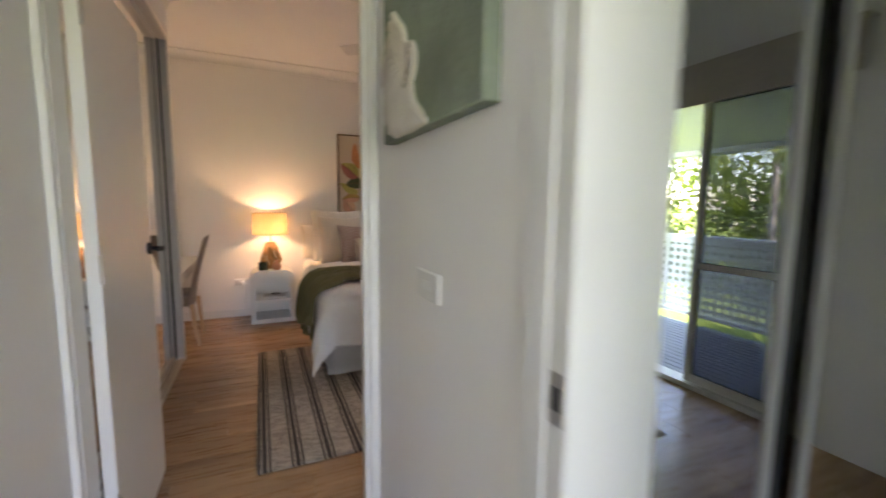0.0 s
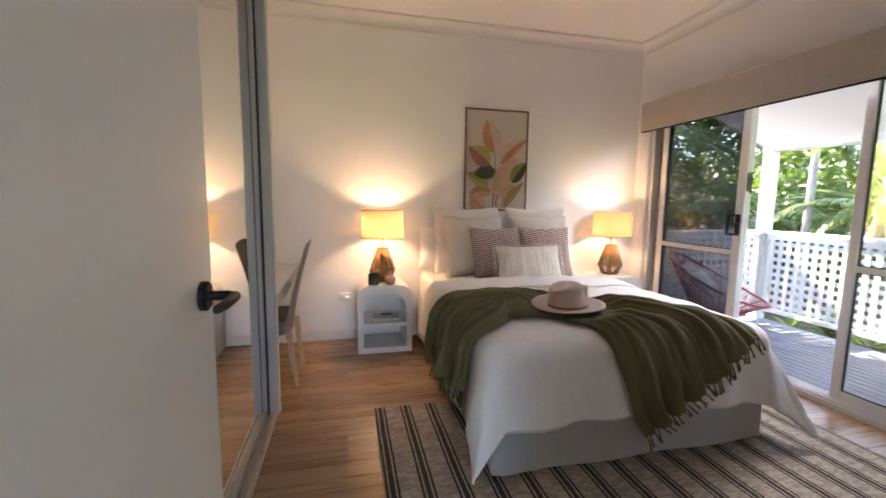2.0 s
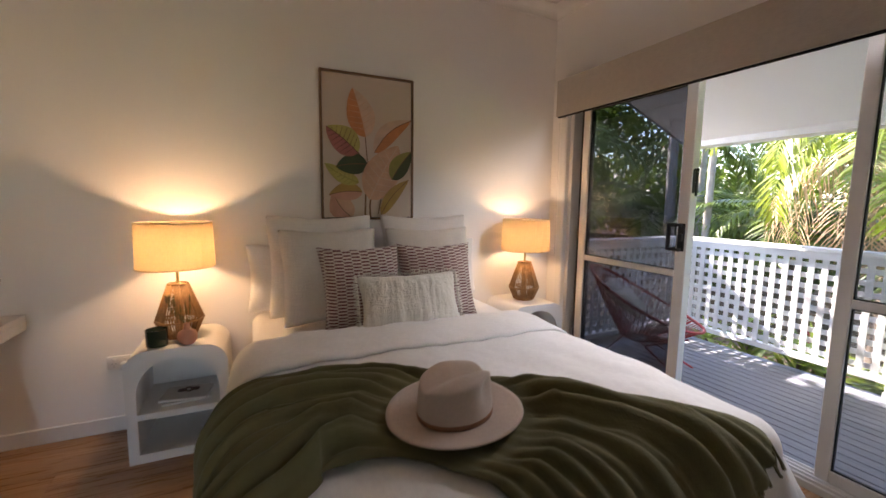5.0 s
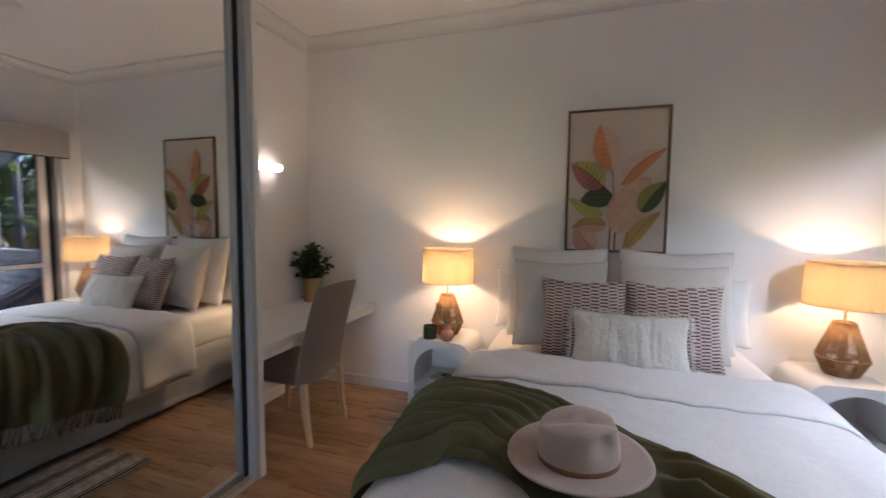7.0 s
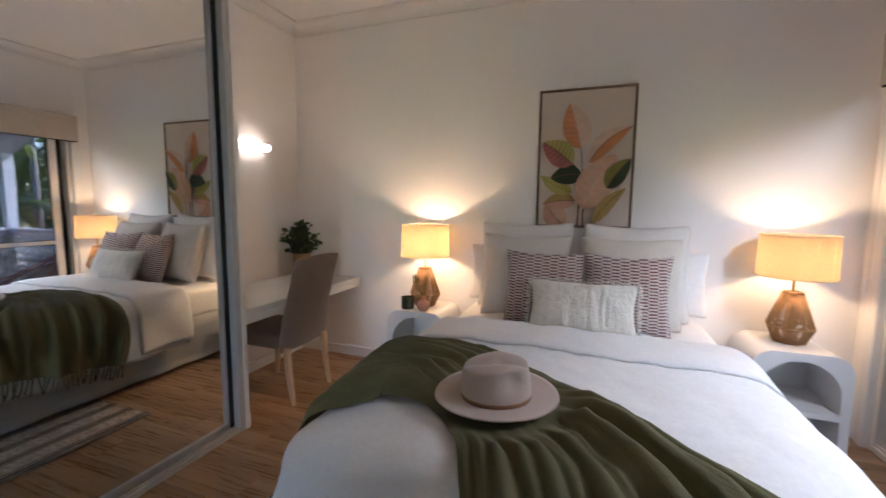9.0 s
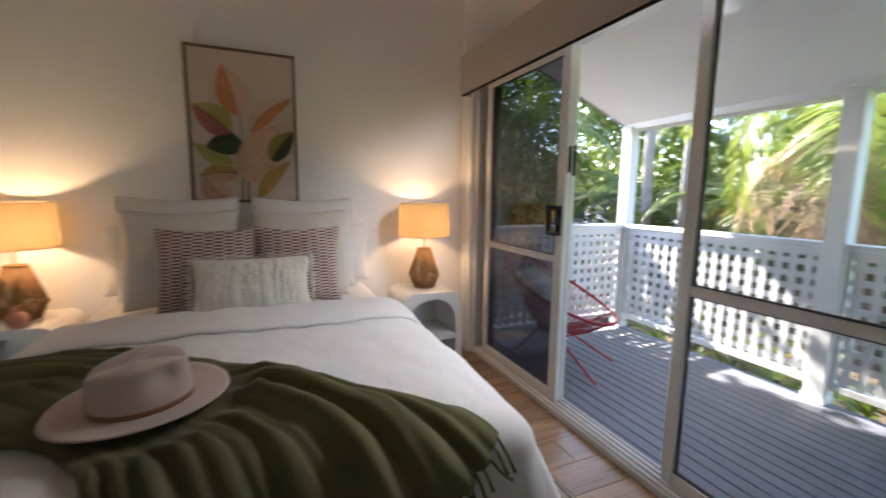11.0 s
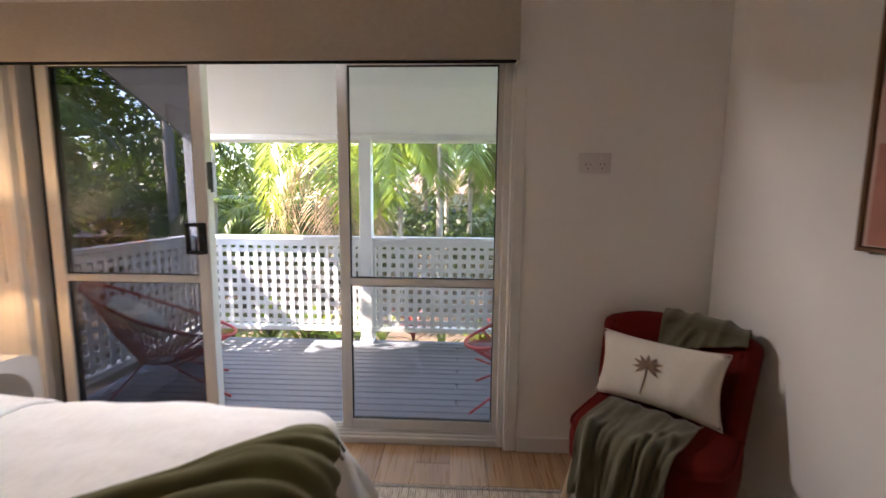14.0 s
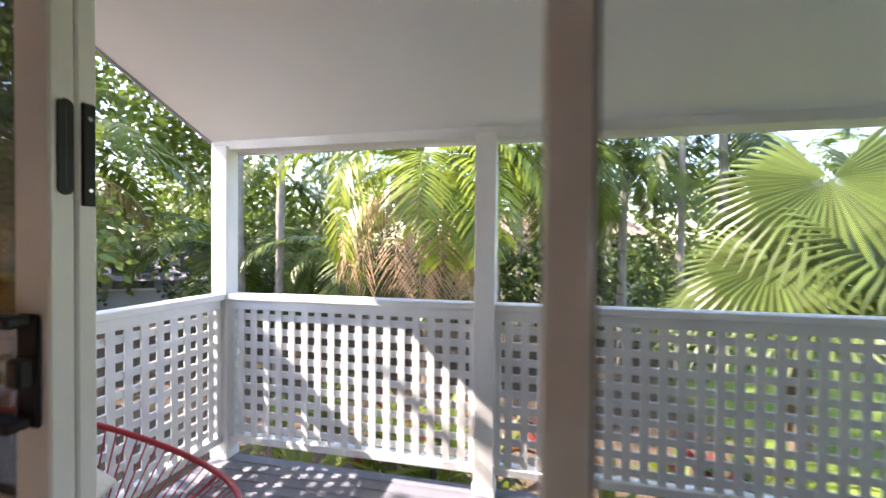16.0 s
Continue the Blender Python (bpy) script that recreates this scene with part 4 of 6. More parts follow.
BRASS = plain("brass_fitting", (0.55, 0.40, 0.18), 0.35, 1.0, var=0.1, bump=0.03)


def table_lamp(x, y=4.92):
    t_ = thing("table_lamp", "lit table lamp with cord-strung faceted base and linen drum shade", "lamp", (x, y, 0.575), "bedside lamps")
    z0 = 0.577
    def rim(r, z, k):
        """Point k of 48 along the octagon of radius r at height z."""
        a0, a1 = (0.2 + (k // 6 + e) * math.tau / 8 for e in (0, 1))
        p, q = Vector((r * math.cos(a0), r * math.sin(a0), z)), Vector((r * math.cos(a1), r * math.sin(a1), z))
        return Vector((x, y, z0)) + p.lerp(q, (k % 6) / 6)
    (rb, zb), (rm, zm), (rt, zt) = (0.074, 0.006), (0.112, 0.094), (0.046, 0.288)
    bm = bm_new()
    for k in range(48):
        tube(bm, [rim(rb, zb, k), rim(rm, zm, k), rim(rt, zt, k)], 0.0034, 5)
    part("rope_winding", bm, ROPE, t_, "brown cord strung down the base", "all")
    st = bm_new()
    for r, z in ((rb, zb), (rm, zm), (rt, zt)):
        tube(st, [rim(r, z, 6 * k) for k in range(8)], 0.006, 6, True)
    for k in range(8):
        tube(st, [rim(rb, zb, 6 * k), rim(rm, zm, 6 * k), rim(rt, zt, 6 * k)], 0.0052, 6)
    part("base_frame", st, ROPE, t_, "brown cord-wrapped wire frame", "all")
    part("core", lathe(bm_new(), [(0, 0), (0.055, 0), (0.055, 0.012), (0.02, 0.02), (0.02, 0.27), (0.03, 0.29), (0, 0.29)], 20, (x, y, z0)), ROPE, t_, "", "all")
    part("neck", tube(bm_new(), [(x, y, z0 + 0.29), (x, y, z0 + 0.42)], 0.007, 12), BRASS, t_, "brass lamp neck")
    sh = lathe(bm_new(), [(0.183, 0.0), (0.176, 0.235)], 48, (x, y, 0.957))
    bmesh.ops.solidify(sh, geom=sh.faces[:], thickness=0.0025)
    s_ = part("shade", sh, SHADE, t_, "cream linen drum shade", "all")
    for z, r in ((0.958, 0.183), (1.191, 0.1765)):
        rim = tube(bm_new(), [(x + r * math.cos(k * math.tau / 48), y + r * math.sin(k * math.tau / 48), z) for k in range(48)], 0.0028, 6, True)
        part("rim", rim, SHADE, s_, "", "all")
    sp = bm_new()
    for k in range(3):
        a = k * math.tau / 3
        tube(sp, [(x + 0.012 * math.cos(a), y + 0.012 * math.sin(a), 0.985), (x + 0.182 * math.cos(a), y + 0.182 * math.sin(a), 0.985)], 0.002, 5)
    part("spider", sp, BRASS, t_, "", "all")


table_lamp(0.10)
table_lamp(2.36)


def candle_jar(x, y):
    t_ = thing("candle_jar", "dark green glass candle jar on the bedside table", "candle", (x, y, 0.577))
    g = plain("dark_green_glass", (0.03, 0.045, 0.03), 0.12, var=0.1, bump=0.02)
    part("jar", lathe(bm_new(), [(0, 0), (0.045, 0), (0.048, 0.004), (0.048, 0.086), (0.044, 0.086), (0.043, 0.055), (0, 0.055)], 28, (x, y, 0.577)), g, t_)
    part("wax", lathe(bm_new(), [(0, 0.054), (0.0425, 0.054), (0.0425, 0.060), (0, 0.060)], 20, (x, y, 0.577)), plain("candle_wax", (0.6, 0.55, 0.42), 0.5), t_, "cream candle wax")


candle_jar(0.015, 4.79)


def bud_vase(x, y):
    t_ = thing("bud_vase", "small terracotta pink bud vase with dried stems", "vase", (x, y, 0.577))
    c = plain("terracotta_pink", (0.50, 0.24, 0.16), 0.6, var=0.1, bump=0.1)
    part("body", lathe(bm_new(), [(0, 0), (0.026, 0), (0.043, 0.022), (0.047, 0.042), (0.039, 0.064), (0.016, 0.078), (0.012, 0.098), (0.016, 0.112), (0.012, 0.112), (0.009, 0.09), (0, 0.088)], 28, (x, y, 0.577)), c, t_)
    bm = bm_new()
    for k in range(16):
        a, ln = random.uniform(0, math.tau), random.uniform(0.07, 0.14)
        tip = Vector((x - 0.03 + 0.05 * math.cos(a), y + 0.03 * math.sin(a), 0.67 + ln))
        base = Vector((x, y, 0.66))
        tube(bm, [base, (base + tip) / 2 + Vector((0.006, 0, 0)), tip], [0.0015, 0.0015, 0.001], 4)
        tube(bm, [tip - Vector((0, 0, 0.012)), tip, tip + Vector((0, 0, 0.022)), tip + Vector((-0.002, 0, 0.034))], [0.0015, 0.0042, 0.0036, 0.001], 6)
    part("dried_stems", bm, plain("dried_bud", (0.16, 0.12, 0.045), 0.8), t_, "dried olive bud stems", "all")


bud_vase(0.150, 4.765)


def books():
    cols = ((0.70, 0.68, 0.64), (0.55, 0.50, 0.45), (0.18, 0.16, 0.15))
    z = 0.256
    for i, c in enumerate(cols[:2]):
        t_ = thing("magazine", "pale magazine lying in the bedside table shelf", "magazine", (0.12, 4.85, z))
        b = part("cover", box(bm_new(), -0.11, -0.08, 0, 0.11, 0.08, 0.012, 0.001), plain("magazine_cover", c, 0.4), t_)
        b.data.transform(pose(0.12, 4.86, z, 0, 0, 6 - 14 * i))
        pg = part("pages", box(bm_new(), -0.108, -0.082, 0.002, 0.108, 0.078, 0.010), plain("page_edges", (0.75, 0.73, 0.68), 0.8), t_, "white page edges")
        pg.data.transform(pose(0.12, 4.86, z, 0, 0, 6 - 14 * i))
        z += 0.0125
    t_ = thing("decor_chain", "small dark wooden link chain on the magazines", "ornament", (0.13, 4.85, z))
    for k in range(3):
        part("link", tube(bm_new(), [(0.10 + 0.03 * k + 0.018 * math.cos(a), 4.85 + 0.012 * math.sin(a) * (k % 2 == 0), z + 0.016 + 0.010 * math.sin(a) * (k % 2 == 1)) for a in [j * math.tau / 16 for j in range(16)]], 0.005, 6, True), plain("dark_bead", (0.07, 0.035, 0.02), 0.5), t_)


books()


def outlet(at, along, out_, label, plug=False, big=1.0):
    """A wall socket plate; along and out_ are unit vectors."""
    a, n = Vector(along), Vector(out_)
    m = Matrix((( a.x, n.x, 0, at[0]), (a.y, n.y, 0, at[1]), (0, 0, 1, at[2]), (0, 0, 0, 1)))
    m = m @ Matrix.Diagonal((big, 1.3 if big == 1.0 else 1.0, big, 1))
    t_ = thing("wall_socket", label, "socket", at)
    white = TRIM if big == 1.0 else plain("ivory_plate", (0.74, 0.70, 0.66), 0.4, var=0.05)
    part("plate", box(bm_new(), -0.0575, 0.0, -0.037, 0.0575, 0.009, 0.037, 0.003, 2, m), white, t_)
    for sx in (-0.026, 0.026):
        part("rocker", box(bm_new(), sx - 0.008, 0.009, 0.012, sx + 0.008, 0.012, 0.026, 0.001, 1, m), white, t_)
        hb = bm_new()
        for px, pz, ry in ((-0.008, -0.004, 30), (0.008, -0.004, -30), (0, -0.019, 0)):
            box(hb, -0.001, 0.0088, -0.004, 0.001, 0.0096, 0.004, 0, 1, m @ pose(sx + px, 0, pz, 0, ry, 0))
        part("slots", hb, BLACK, t_, "", False)
    if plug:
        t2 = thing("power_plug", "white plug with cable in the wall socket", "plug", at)
        part("body", box(bm_new(), 0.008, 0.012, -0.032, 0.046, 0.045, 0.008, 0.006, 2, m), white, t2)
        pts = [m @ Vector(q) for q in ((0.027, 0.04, -0.02), (0.03, 0.06, -0.06), (0.04, 0.04, -0.20), (0.08, 0.025, -0.33), (0.16, 0.02, -0.385), (0.26, 0.02, -0.388))]
        part("cable", tube(bm_new(), pts, 0.003, 6), white, t2, "thin white cable", "all")


outlet((-0.23, WY, 0.40), (1, 0, 0), (0, -1, 0), "white double power point with plugs by the bedside table", True)
outlet((WX, 1.95, 1.525), (0, -1, 0), (-1, 0, 0), "white double wall plate beside the sliding door", False, 1.35)


def blind():
    t_ = thing("blind_pelmet", "oatmeal fabric blind pelmet over the sliding door", "blind", (2.71, 3.67, 2.0))
    part("front", block(2.66, 2.345, 1.985, 2.672, 4.99, 2.255, 0.003), BLINDF, t_)
    # Unseen black baffle, added to soak up the hidden lamp's light.
    part("lining", block(2.6725, 2.36, 1.99, 2.675, 4.975, 2.24, 0.0), ABSORBER, t_, "added black baffle behind the blind front")
    part("top", block(2.675, 2.345, 2.243, 2.76, 4.99, 2.255, 0.003), BLINDF, t_)
    for a, b in ((2.345, 2.357), (4.978, 4.99)):
        part("end", block(2.672, a, 1.985, 2.76, b, 2.243, 0.003), BLINDF, t_)
    # Hem bar made dead black too, against the hidden lamp's reflection.
    part("hem_bar", block(2.664, 2.36, 1.975, 2.684, 4.975, 1.985, 0.002), ABSORBER, t_, "dark hem bar")
    part("cord", tube(bm_new(), [(2.735, 5.03, 2.0), (2.735, 5.03, 0.95)], 0.0025, 6), TRIM, t_, "white blind control chain")
    part("cord_weight", tube(bm_new(), [(2.735, 5.03, 0.95), (2.735, 5.03, 0.88)], 0.007, 8), TRIM, t_)


blind()


# ---- rest of the bedroom ----
def framed_canvas(name, label, x0, x1, z0, z1, y, out_, canvas, wood_):
    """A framed canvas on a wall in the plane y; out_ is -1 or +1, the way it faces."""
    t_ = thing(name, label, "picture", ((x0 + x1) / 2, y, z0))
    d = 0.032 * out_
    for a in ((x0, z0, x1, z0 + 0.012), (x0, z1 - 0.012, x1, z1), (x0, z0 + 0.012, x0 + 0.012, z1 - 0.012), (x1 - 0.012, z0 + 0.012, x1, z1 - 0.012)):
        part("frame_bar", block(a[0], min(y, y + d), a[1], a[2], max(y, y + d), a[3], 0.0015), wood_, t_, "thin timber frame bar")
    part("canvas", block(x0 + 0.016, min(y, y + d * 0.72), z0 + 0.016, x1 - 0.016, max(y, y + d * 0.72), z1 - 0.016), canvas, t_, "cream painted canvas", False)
    part("backing", block(x0 + 0.01, min(y, y + d * 0.3), z0 + 0.01, x1 - 0.01, max(y, y + d * 0.3), z1 - 0.01), BLACK, t_, "", False)
    return t_, y + d * 0.72


CANVAS = plain("cream_canvas", (0.66, 0.55, 0.47), 0.85, var=0.05, scale=3, grain=200, bump=0.15)
art, AY = framed_canvas("leaf_painting", "framed painting of orange and green leaves above the bed", 0.885, 1.515, 1.19, 2.14, WY - 0.001, -1, CANVAS, wood("walnut_frame", (0.10, 0.055, 0.03), (0.22, 0.13, 0.07), "Z", 0.5, 14))
_layer = [0]


def paint(name):
    return plain("paint_" + name, {"orange": (0.60, 0.24, 0.10), "pale": (0.70, 0.50, 0.38), "peach": (0.66, 0.40, 0.27), "yellow": (0.47, 0.42, 0.13), "maroon": (0.42, 0.15, 0.13),
                                   "green": (0.055, 0.075, 0.035), "pink": (0.62, 0.33, 0.24), "ochre": (0.45, 0.29, 0.09), "stem": (0.20, 0.10, 0.05), "dark": (0.13, 0.05, 0.035), "olive": (0.30, 0.28, 0.08)}[name],
                 0.8, var=0.18, scale=14, grain=120, bump=0.2)


PAINTS = {k: paint(k) for k in ("orange", "pale", "peach", "yellow", "maroon", "green", "pink", "ochre", "stem", "dark", "olive")}


def uv_art(u, v):
    return 0.901 + u * 0.598, 1.206 + v * 0.918


def flat_poly(pts, material, name, label=""):
    _layer[0] += 1
    y = AY - 0.0008 - 0.00035 * _layer[0]
    bm = bm_new()
    vs = [bm.verts.new((min(1.4985, max(0.9015, a)), y, min(2.1235, max(1.2065, b)))) for a, b in pts]
    bm.faces.new(vs)
    ob = part(name, bm, material, art, label, False)
    return ob


def painted_leaf(base, tip, width, upper, lower, bend=0.15, veins=None):
    b, t = Vector(uv_art(*base)), Vector(uv_art(*tip))
    ax = t - b
    n = Vector((-ax.y, ax.x))
    if n.y < 0 or (abs(n.y) < 1e-6 and n.x > 0):
        n = -n
    n.normalize()
    ln = ax.length

    def pt(s, side):
        mid = b + ax * s + n * bend * ln * math.sin(s * math.pi)
        w = width * 0.598 / 2 * math.sin(math.pi * s ** 0.8) ** 0.75 * side
        return mid + n * w
    ss = [i / 18 for i in range(19)]
    spine = [pt(s, 0) for s in ss]
    for side, col in ((1, upper), (-1, lower)):
        edge = [pt(s, side) for s in ss]
        flat_poly(spine + edge[::-1][1:-1], PAINTS[col], "painted_leaf")
        if veins:
            for k in range(3, 16, 2):
                p, q = pt(ss[k], 0), pt(min(1, ss[k] + 0.09), side * 0.9)
                o = Vector((ax.x, ax.y)).normalized() * 0.0022
                flat_poly([p - o, p + o, q + o * 0.5, q - o * 0.5], PAINTS[veins], "painted_vein")
    o = n * 0.0022
    flat_poly([p + o for p in spine] + [p - o for p in spine[::-1]], PAINTS[veins or "stem"], "painted_rib")


def stem(pts, w=0.004):
    ps = [Vector(uv_art(*p)) for p in pts]
    left, right = [], []
    for i, p in enumerate(ps):
        d = (ps[min(i + 1, len(ps) - 1)] - ps[max(i - 1, 0)]).normalized()
        nn = Vector((-d.y, d.x)) * w
        left.append(p + nn)
        right.append(p - nn)
    flat_poly(left + right[::-1], PAINTS["stem"], "painted_stem")


stem([(0.46, 0.58), (0.475, 0.45), (0.49, 0.36)], 0.003)
stem([(0.455, 0.40), (0.46, 0.2), (0.45, 0.0)], 0.006)
stem([(0.37, 0.47), (0.43, 0.42), (0.49, 0.365)], 0.005)
stem([(0.75, 0.29), (0.65, 0.18), (0.60, 0.02)], 0.003)
stem([(0.52, 0.16), (0.505, 0.08), (0.51, 0.0)], 0.006)
painted_leaf((0.30, 0.0), (0.10, 0.19), 0.26, "peach", "pink", -0.1)
painted_leaf((0.42, 0.185), (0.05, 0.16), 0.20, "ochre", "pink", 0.06)
painted_leaf((0.38, 0.25), (0.01, 0.38), 0.16, "yellow", "yellow", -0.05, "olive")
painted_leaf((0.48, 0.385), (0.13, 0.36), 0.23, "green", "green", 0.05)
painted_leaf((0.46, 0.575), (0.32, 0.91), 0.31, "pale", "orange", 0.02, "peach")
painted_leaf((0.37, 0.46), (0.03, 0.63), 0.30, "yellow", "maroon", 0.04, "dark")
painted_leaf((0.55, 0.47), (0.985, 0.72), 0.21, "pale", "orange", 0.10)
painted_leaf((0.49, 0.13), (0.83, 0.53), 0.40, "peach", "peach", 0.02, "pale")
painted_leaf((0.75, 0.28), (0.985, 0.49), 0.22, "olive", "green", 0.04)
painted_leaf((0.62, 0.02), (0.95, 0.28), 0.15, "ochre", "ochre", 0.06)

pink_art, PY = framed_canvas("abstract_picture", "framed pale pink abstract picture on the wall", 1.30, 2.01, 1.19, 2.12, NEAR + 0.001, 1, plain("pink_canvas", (0.62, 0.42, 0.36), 0.8, var=0.2, scale=2.5, grain=120, bump=0.15), PAINTS["stem"])
pb = bm_new()
sheet(pb, lambda u, v: (1.33 + 0.65 * u, PY + 0.001, 1.21 + (0.42 + 0.12 * math.sin(u * 5)) * v), 20, 4)
part("painted_band", pb, plain("salmon_paint", (0.50, 0.22, 0.17), 0.8, var=0.2, scale=8), pink_art, "salmon painted lower band", False)


def desk():
    t_ = thing("wall_desk", "white floating desk shelf fitted in the alcove", "desk", (-0.92, 4.5, 0.66))
    part("top", block(ALC, 3.892, 0.685, -0.605, WY - 0.001, 0.715, 0.003), TRIM, t_)
    part("apron", block(-0.628, 3.892, 0.635, -0.605, WY - 0.001, 0.685, 0.002), TRIM, t_)
    for y in (3.94, 5.1):
        part("cleat", block(ALC, y - 0.012, 0.64, -0.64, y + 0.012, 0.685), TRIM, t_)


desk()


def desk_chair():
    t_ = thing("dining_chair", "taupe upholstered high-back chair with pale wooden legs", "chair", (-0.78, 4.39, 0))
    y0, y1 = 4.17, 4.61
    part("seat", box(bm_new(), -1.04, y0, 0.37, -0.60, y1, 0.475, 0.03, 3), TAUPE, t_)
    bm = bm_new()

    def back(u, v):
        a, b = u * 2 - 1, v
        y = 4.39 + a * (0.245 - 0.012 * b)
        z = 0.36 + b * 0.64 - 0.018 * a * a * (b > 0.5)
        return Vector((-0.605 + 0.14 * b ** 1.4 + 0.018 * (1 - a * a), y, z))
    sheet(bm, back, 14, 18)
    bmesh.ops.solidify(bm, geom=bm.faces[:], thickness=-0.075)
    es = [e for e in bm.edges if len(e.link_faces) == 2 and e.calc_face_angle() > 1.0]
    bmesh.ops.bevel(bm, geom=es, offset=0.018, segments=3, affect="EDGES", profile=0.5)
    part("backrest", bm, TAUPE, t_, "", "all")
    for x, sx in ((-1.01, -0.02), (-0.585, 0.045)):
        for y in (y0 + 0.025, y1 - 0.025):
            pts = [(x, y, 0.385), (x + sx * 0.3, y, 0.2), (x + sx, y, 0.0)]
            part("leg", tube(bm_new(), pts, [0.026, 0.023, 0.016], 4), LEGW, t_, "tapered pale timber leg", False)


desk_chair()


def potted_plant(x, y, z):
    t_ = thing("potted_plant", "small green plant in a tan pot on the desk", "plant", (x, y, z))
    part("pot", lathe(bm_new(), [(0, 0), (0.064, 0), (0.068, 0.006), (0.074, 0.195), (0.068, 0.195), (0.066, 0.175), (0, 0.175)], 28, (x, y, z)), plain("tan_pot", (0.42, 0.27, 0.13), 0.7, var=0.12, bump=0.2), t_)
    st, lv = bm_new(), bm_new()
    for k in range(40):
        a, r = random.uniform(0, math.tau), random.uniform(0.02, 0.17)
        tip = Vector((x + r * math.cos(a), y + r * math.sin(a), z + random.uniform(0.28, 0.52) - r * 0.5))
        b = Vector((x + 0.02 * math.cos(a), y + 0.02 * math.sin(a), z + 0.17))
        mid = (b + tip) / 2 + Vector((0, 0, 0.02))
        tube(st, [b, mid, tip], [0.003, 0.0025, 0.0015], 4)
        for j in range(9):
            s = 0.3 + 0.08 * j
            c = b.lerp(mid, s * 2) if s < 0.5 else mid.lerp(tip, min(1, s * 2 - 1))
            d = Vector((random.uniform(-1, 1), random.uniform(-1, 1), random.uniform(-0.1, 0.9))).normalized()
            side = d.orthogonal().normalized()
            ln, wd = random.uniform(0.045, 0.07), random.uniform(0.013, 0.02)
            vs = [lv.verts.new(c + d * ln * f + side * wd * g - Vector((0, 0, 0.02 * f * f))) for f, g in ((0, 0), (0.35, 1), (0.7, 0.8), (1, 0), (0.7, -0.8), (0.35, -1))]
            lv.faces.new(vs)
    part("stems", st, plain("green_stem", (0.06, 0.09, 0.03), 0.7), t_, "", "all")
    lv_ob = part("foliage", lv, leafy("houseplant_leaf", (0.035, 0.075, 0.02)), t_, "glossy dark green leaves", "all")


potted_plant(-1.10, 5.00, 0.716)


def wall_light():
    t_ = thing("wall_light", "white opal glass bar wall light in the alcove", "wall light", (ALC, 4.62, 1.77))
    g = bpy.data.materials.new("opal_glass_lit")
    g.use_nodes = True
    p = g.node_tree.nodes["Principled BSDF"]
    p.inputs["Base Color"].default_value = (0.85, 0.83, 0.80, 1)
    p.inputs["Emission Color"].default_value = (1.0, 0.80, 0.60, 1)
    p.inputs["Emission Strength"].default_value = 0.3
    bm = bm_new()
    sheet(bm, lambda u, v: (ALC + 0.002 + 0.075 * max(0.0, math.sin(u * math.pi)) ** 0.4, 4.37 + 0.36 * v, 1.775 - 0.03 * math.cos(u * math.pi)), 14, 8, 0.004)
    part("diffuser", bm, g, t_, "opal glass diffuser")
    for y in (4.364, 4.73):
        e = bm_new()
        vs = [e.verts.new((ALC + 0.001 + 0.08 * max(0.0, math.sin(k * math.pi / 14)) ** 0.4, y, 1.775 - 0.034 * math.cos(k * math.pi / 14))) for k in range(15)]
        e.faces.new(vs)
        bmesh.ops.solidify(e, geom=e.faces[:], thickness=0.006)
        part("end_cap", e, STEEL, t_, "brushed steel end cap")
    part("back_plate", block(ALC, 4.38, 1.745, ALC + 0.012, 4.72, 1.805), TRIM, t_)


wall_light()


def ceiling_fan(x, y):
    t_ = thing("ceiling_fan", "white four-blade ceiling fan hanging at rest", "ceiling fan", (x, y, H))
    part("canopy", lathe(bm_new(), [(0, 0), (0.065, 0), (0.06, -0.03), (0.025, -0.06), (0, -0.06)], 28, (x, y, H)), TRIM, t_)
    part("down_rod", tube(bm_new(), [(x, y, H - 0.05), (x, y, H - 0.22)], 0.012, 12), TRIM, t_)
    part("motor", lathe(bm_new(), [(0, -0.20), (0.05, -0.205), (0.095, -0.225), (0.105, -0.26), (0.10, -0.285), (0.085, -0.30), (0.08, -0.335), (0.055, -0.35), (0, -0.352)], 32, (x, y, H)), TRIM, t_)
    part("motor_ring", lathe(bm_new(), [(0.088, -0.296), (0.10, -0.299), (0.10, -0.306), (0.088, -0.309)], 32, (x, y, H)), STEEL, t_, "thin chrome ring")
    for k in range(4):
        m = pose(x, y, H - 0.262, 0, 0, 50 + 90 * k)
        bm = bm_new()
        sheet(bm, lambda u, v: m @ Vector((0.18 + 0.44 * u, (v - 0.5) * (0.10 + 0.035 * math.sin(u * 2.6)), (v - 0.5) * 0.03)), 10, 4, 0.006)
        b = part("blade", bm, TRIM, t_)
        part("blade_arm", box(bm_new(), 0.09, -0.02, -0.008, 0.22, 0.02, -0.002, 0.002, 1, m), STEEL, b)


ceiling_fan(1.17, 3.26)


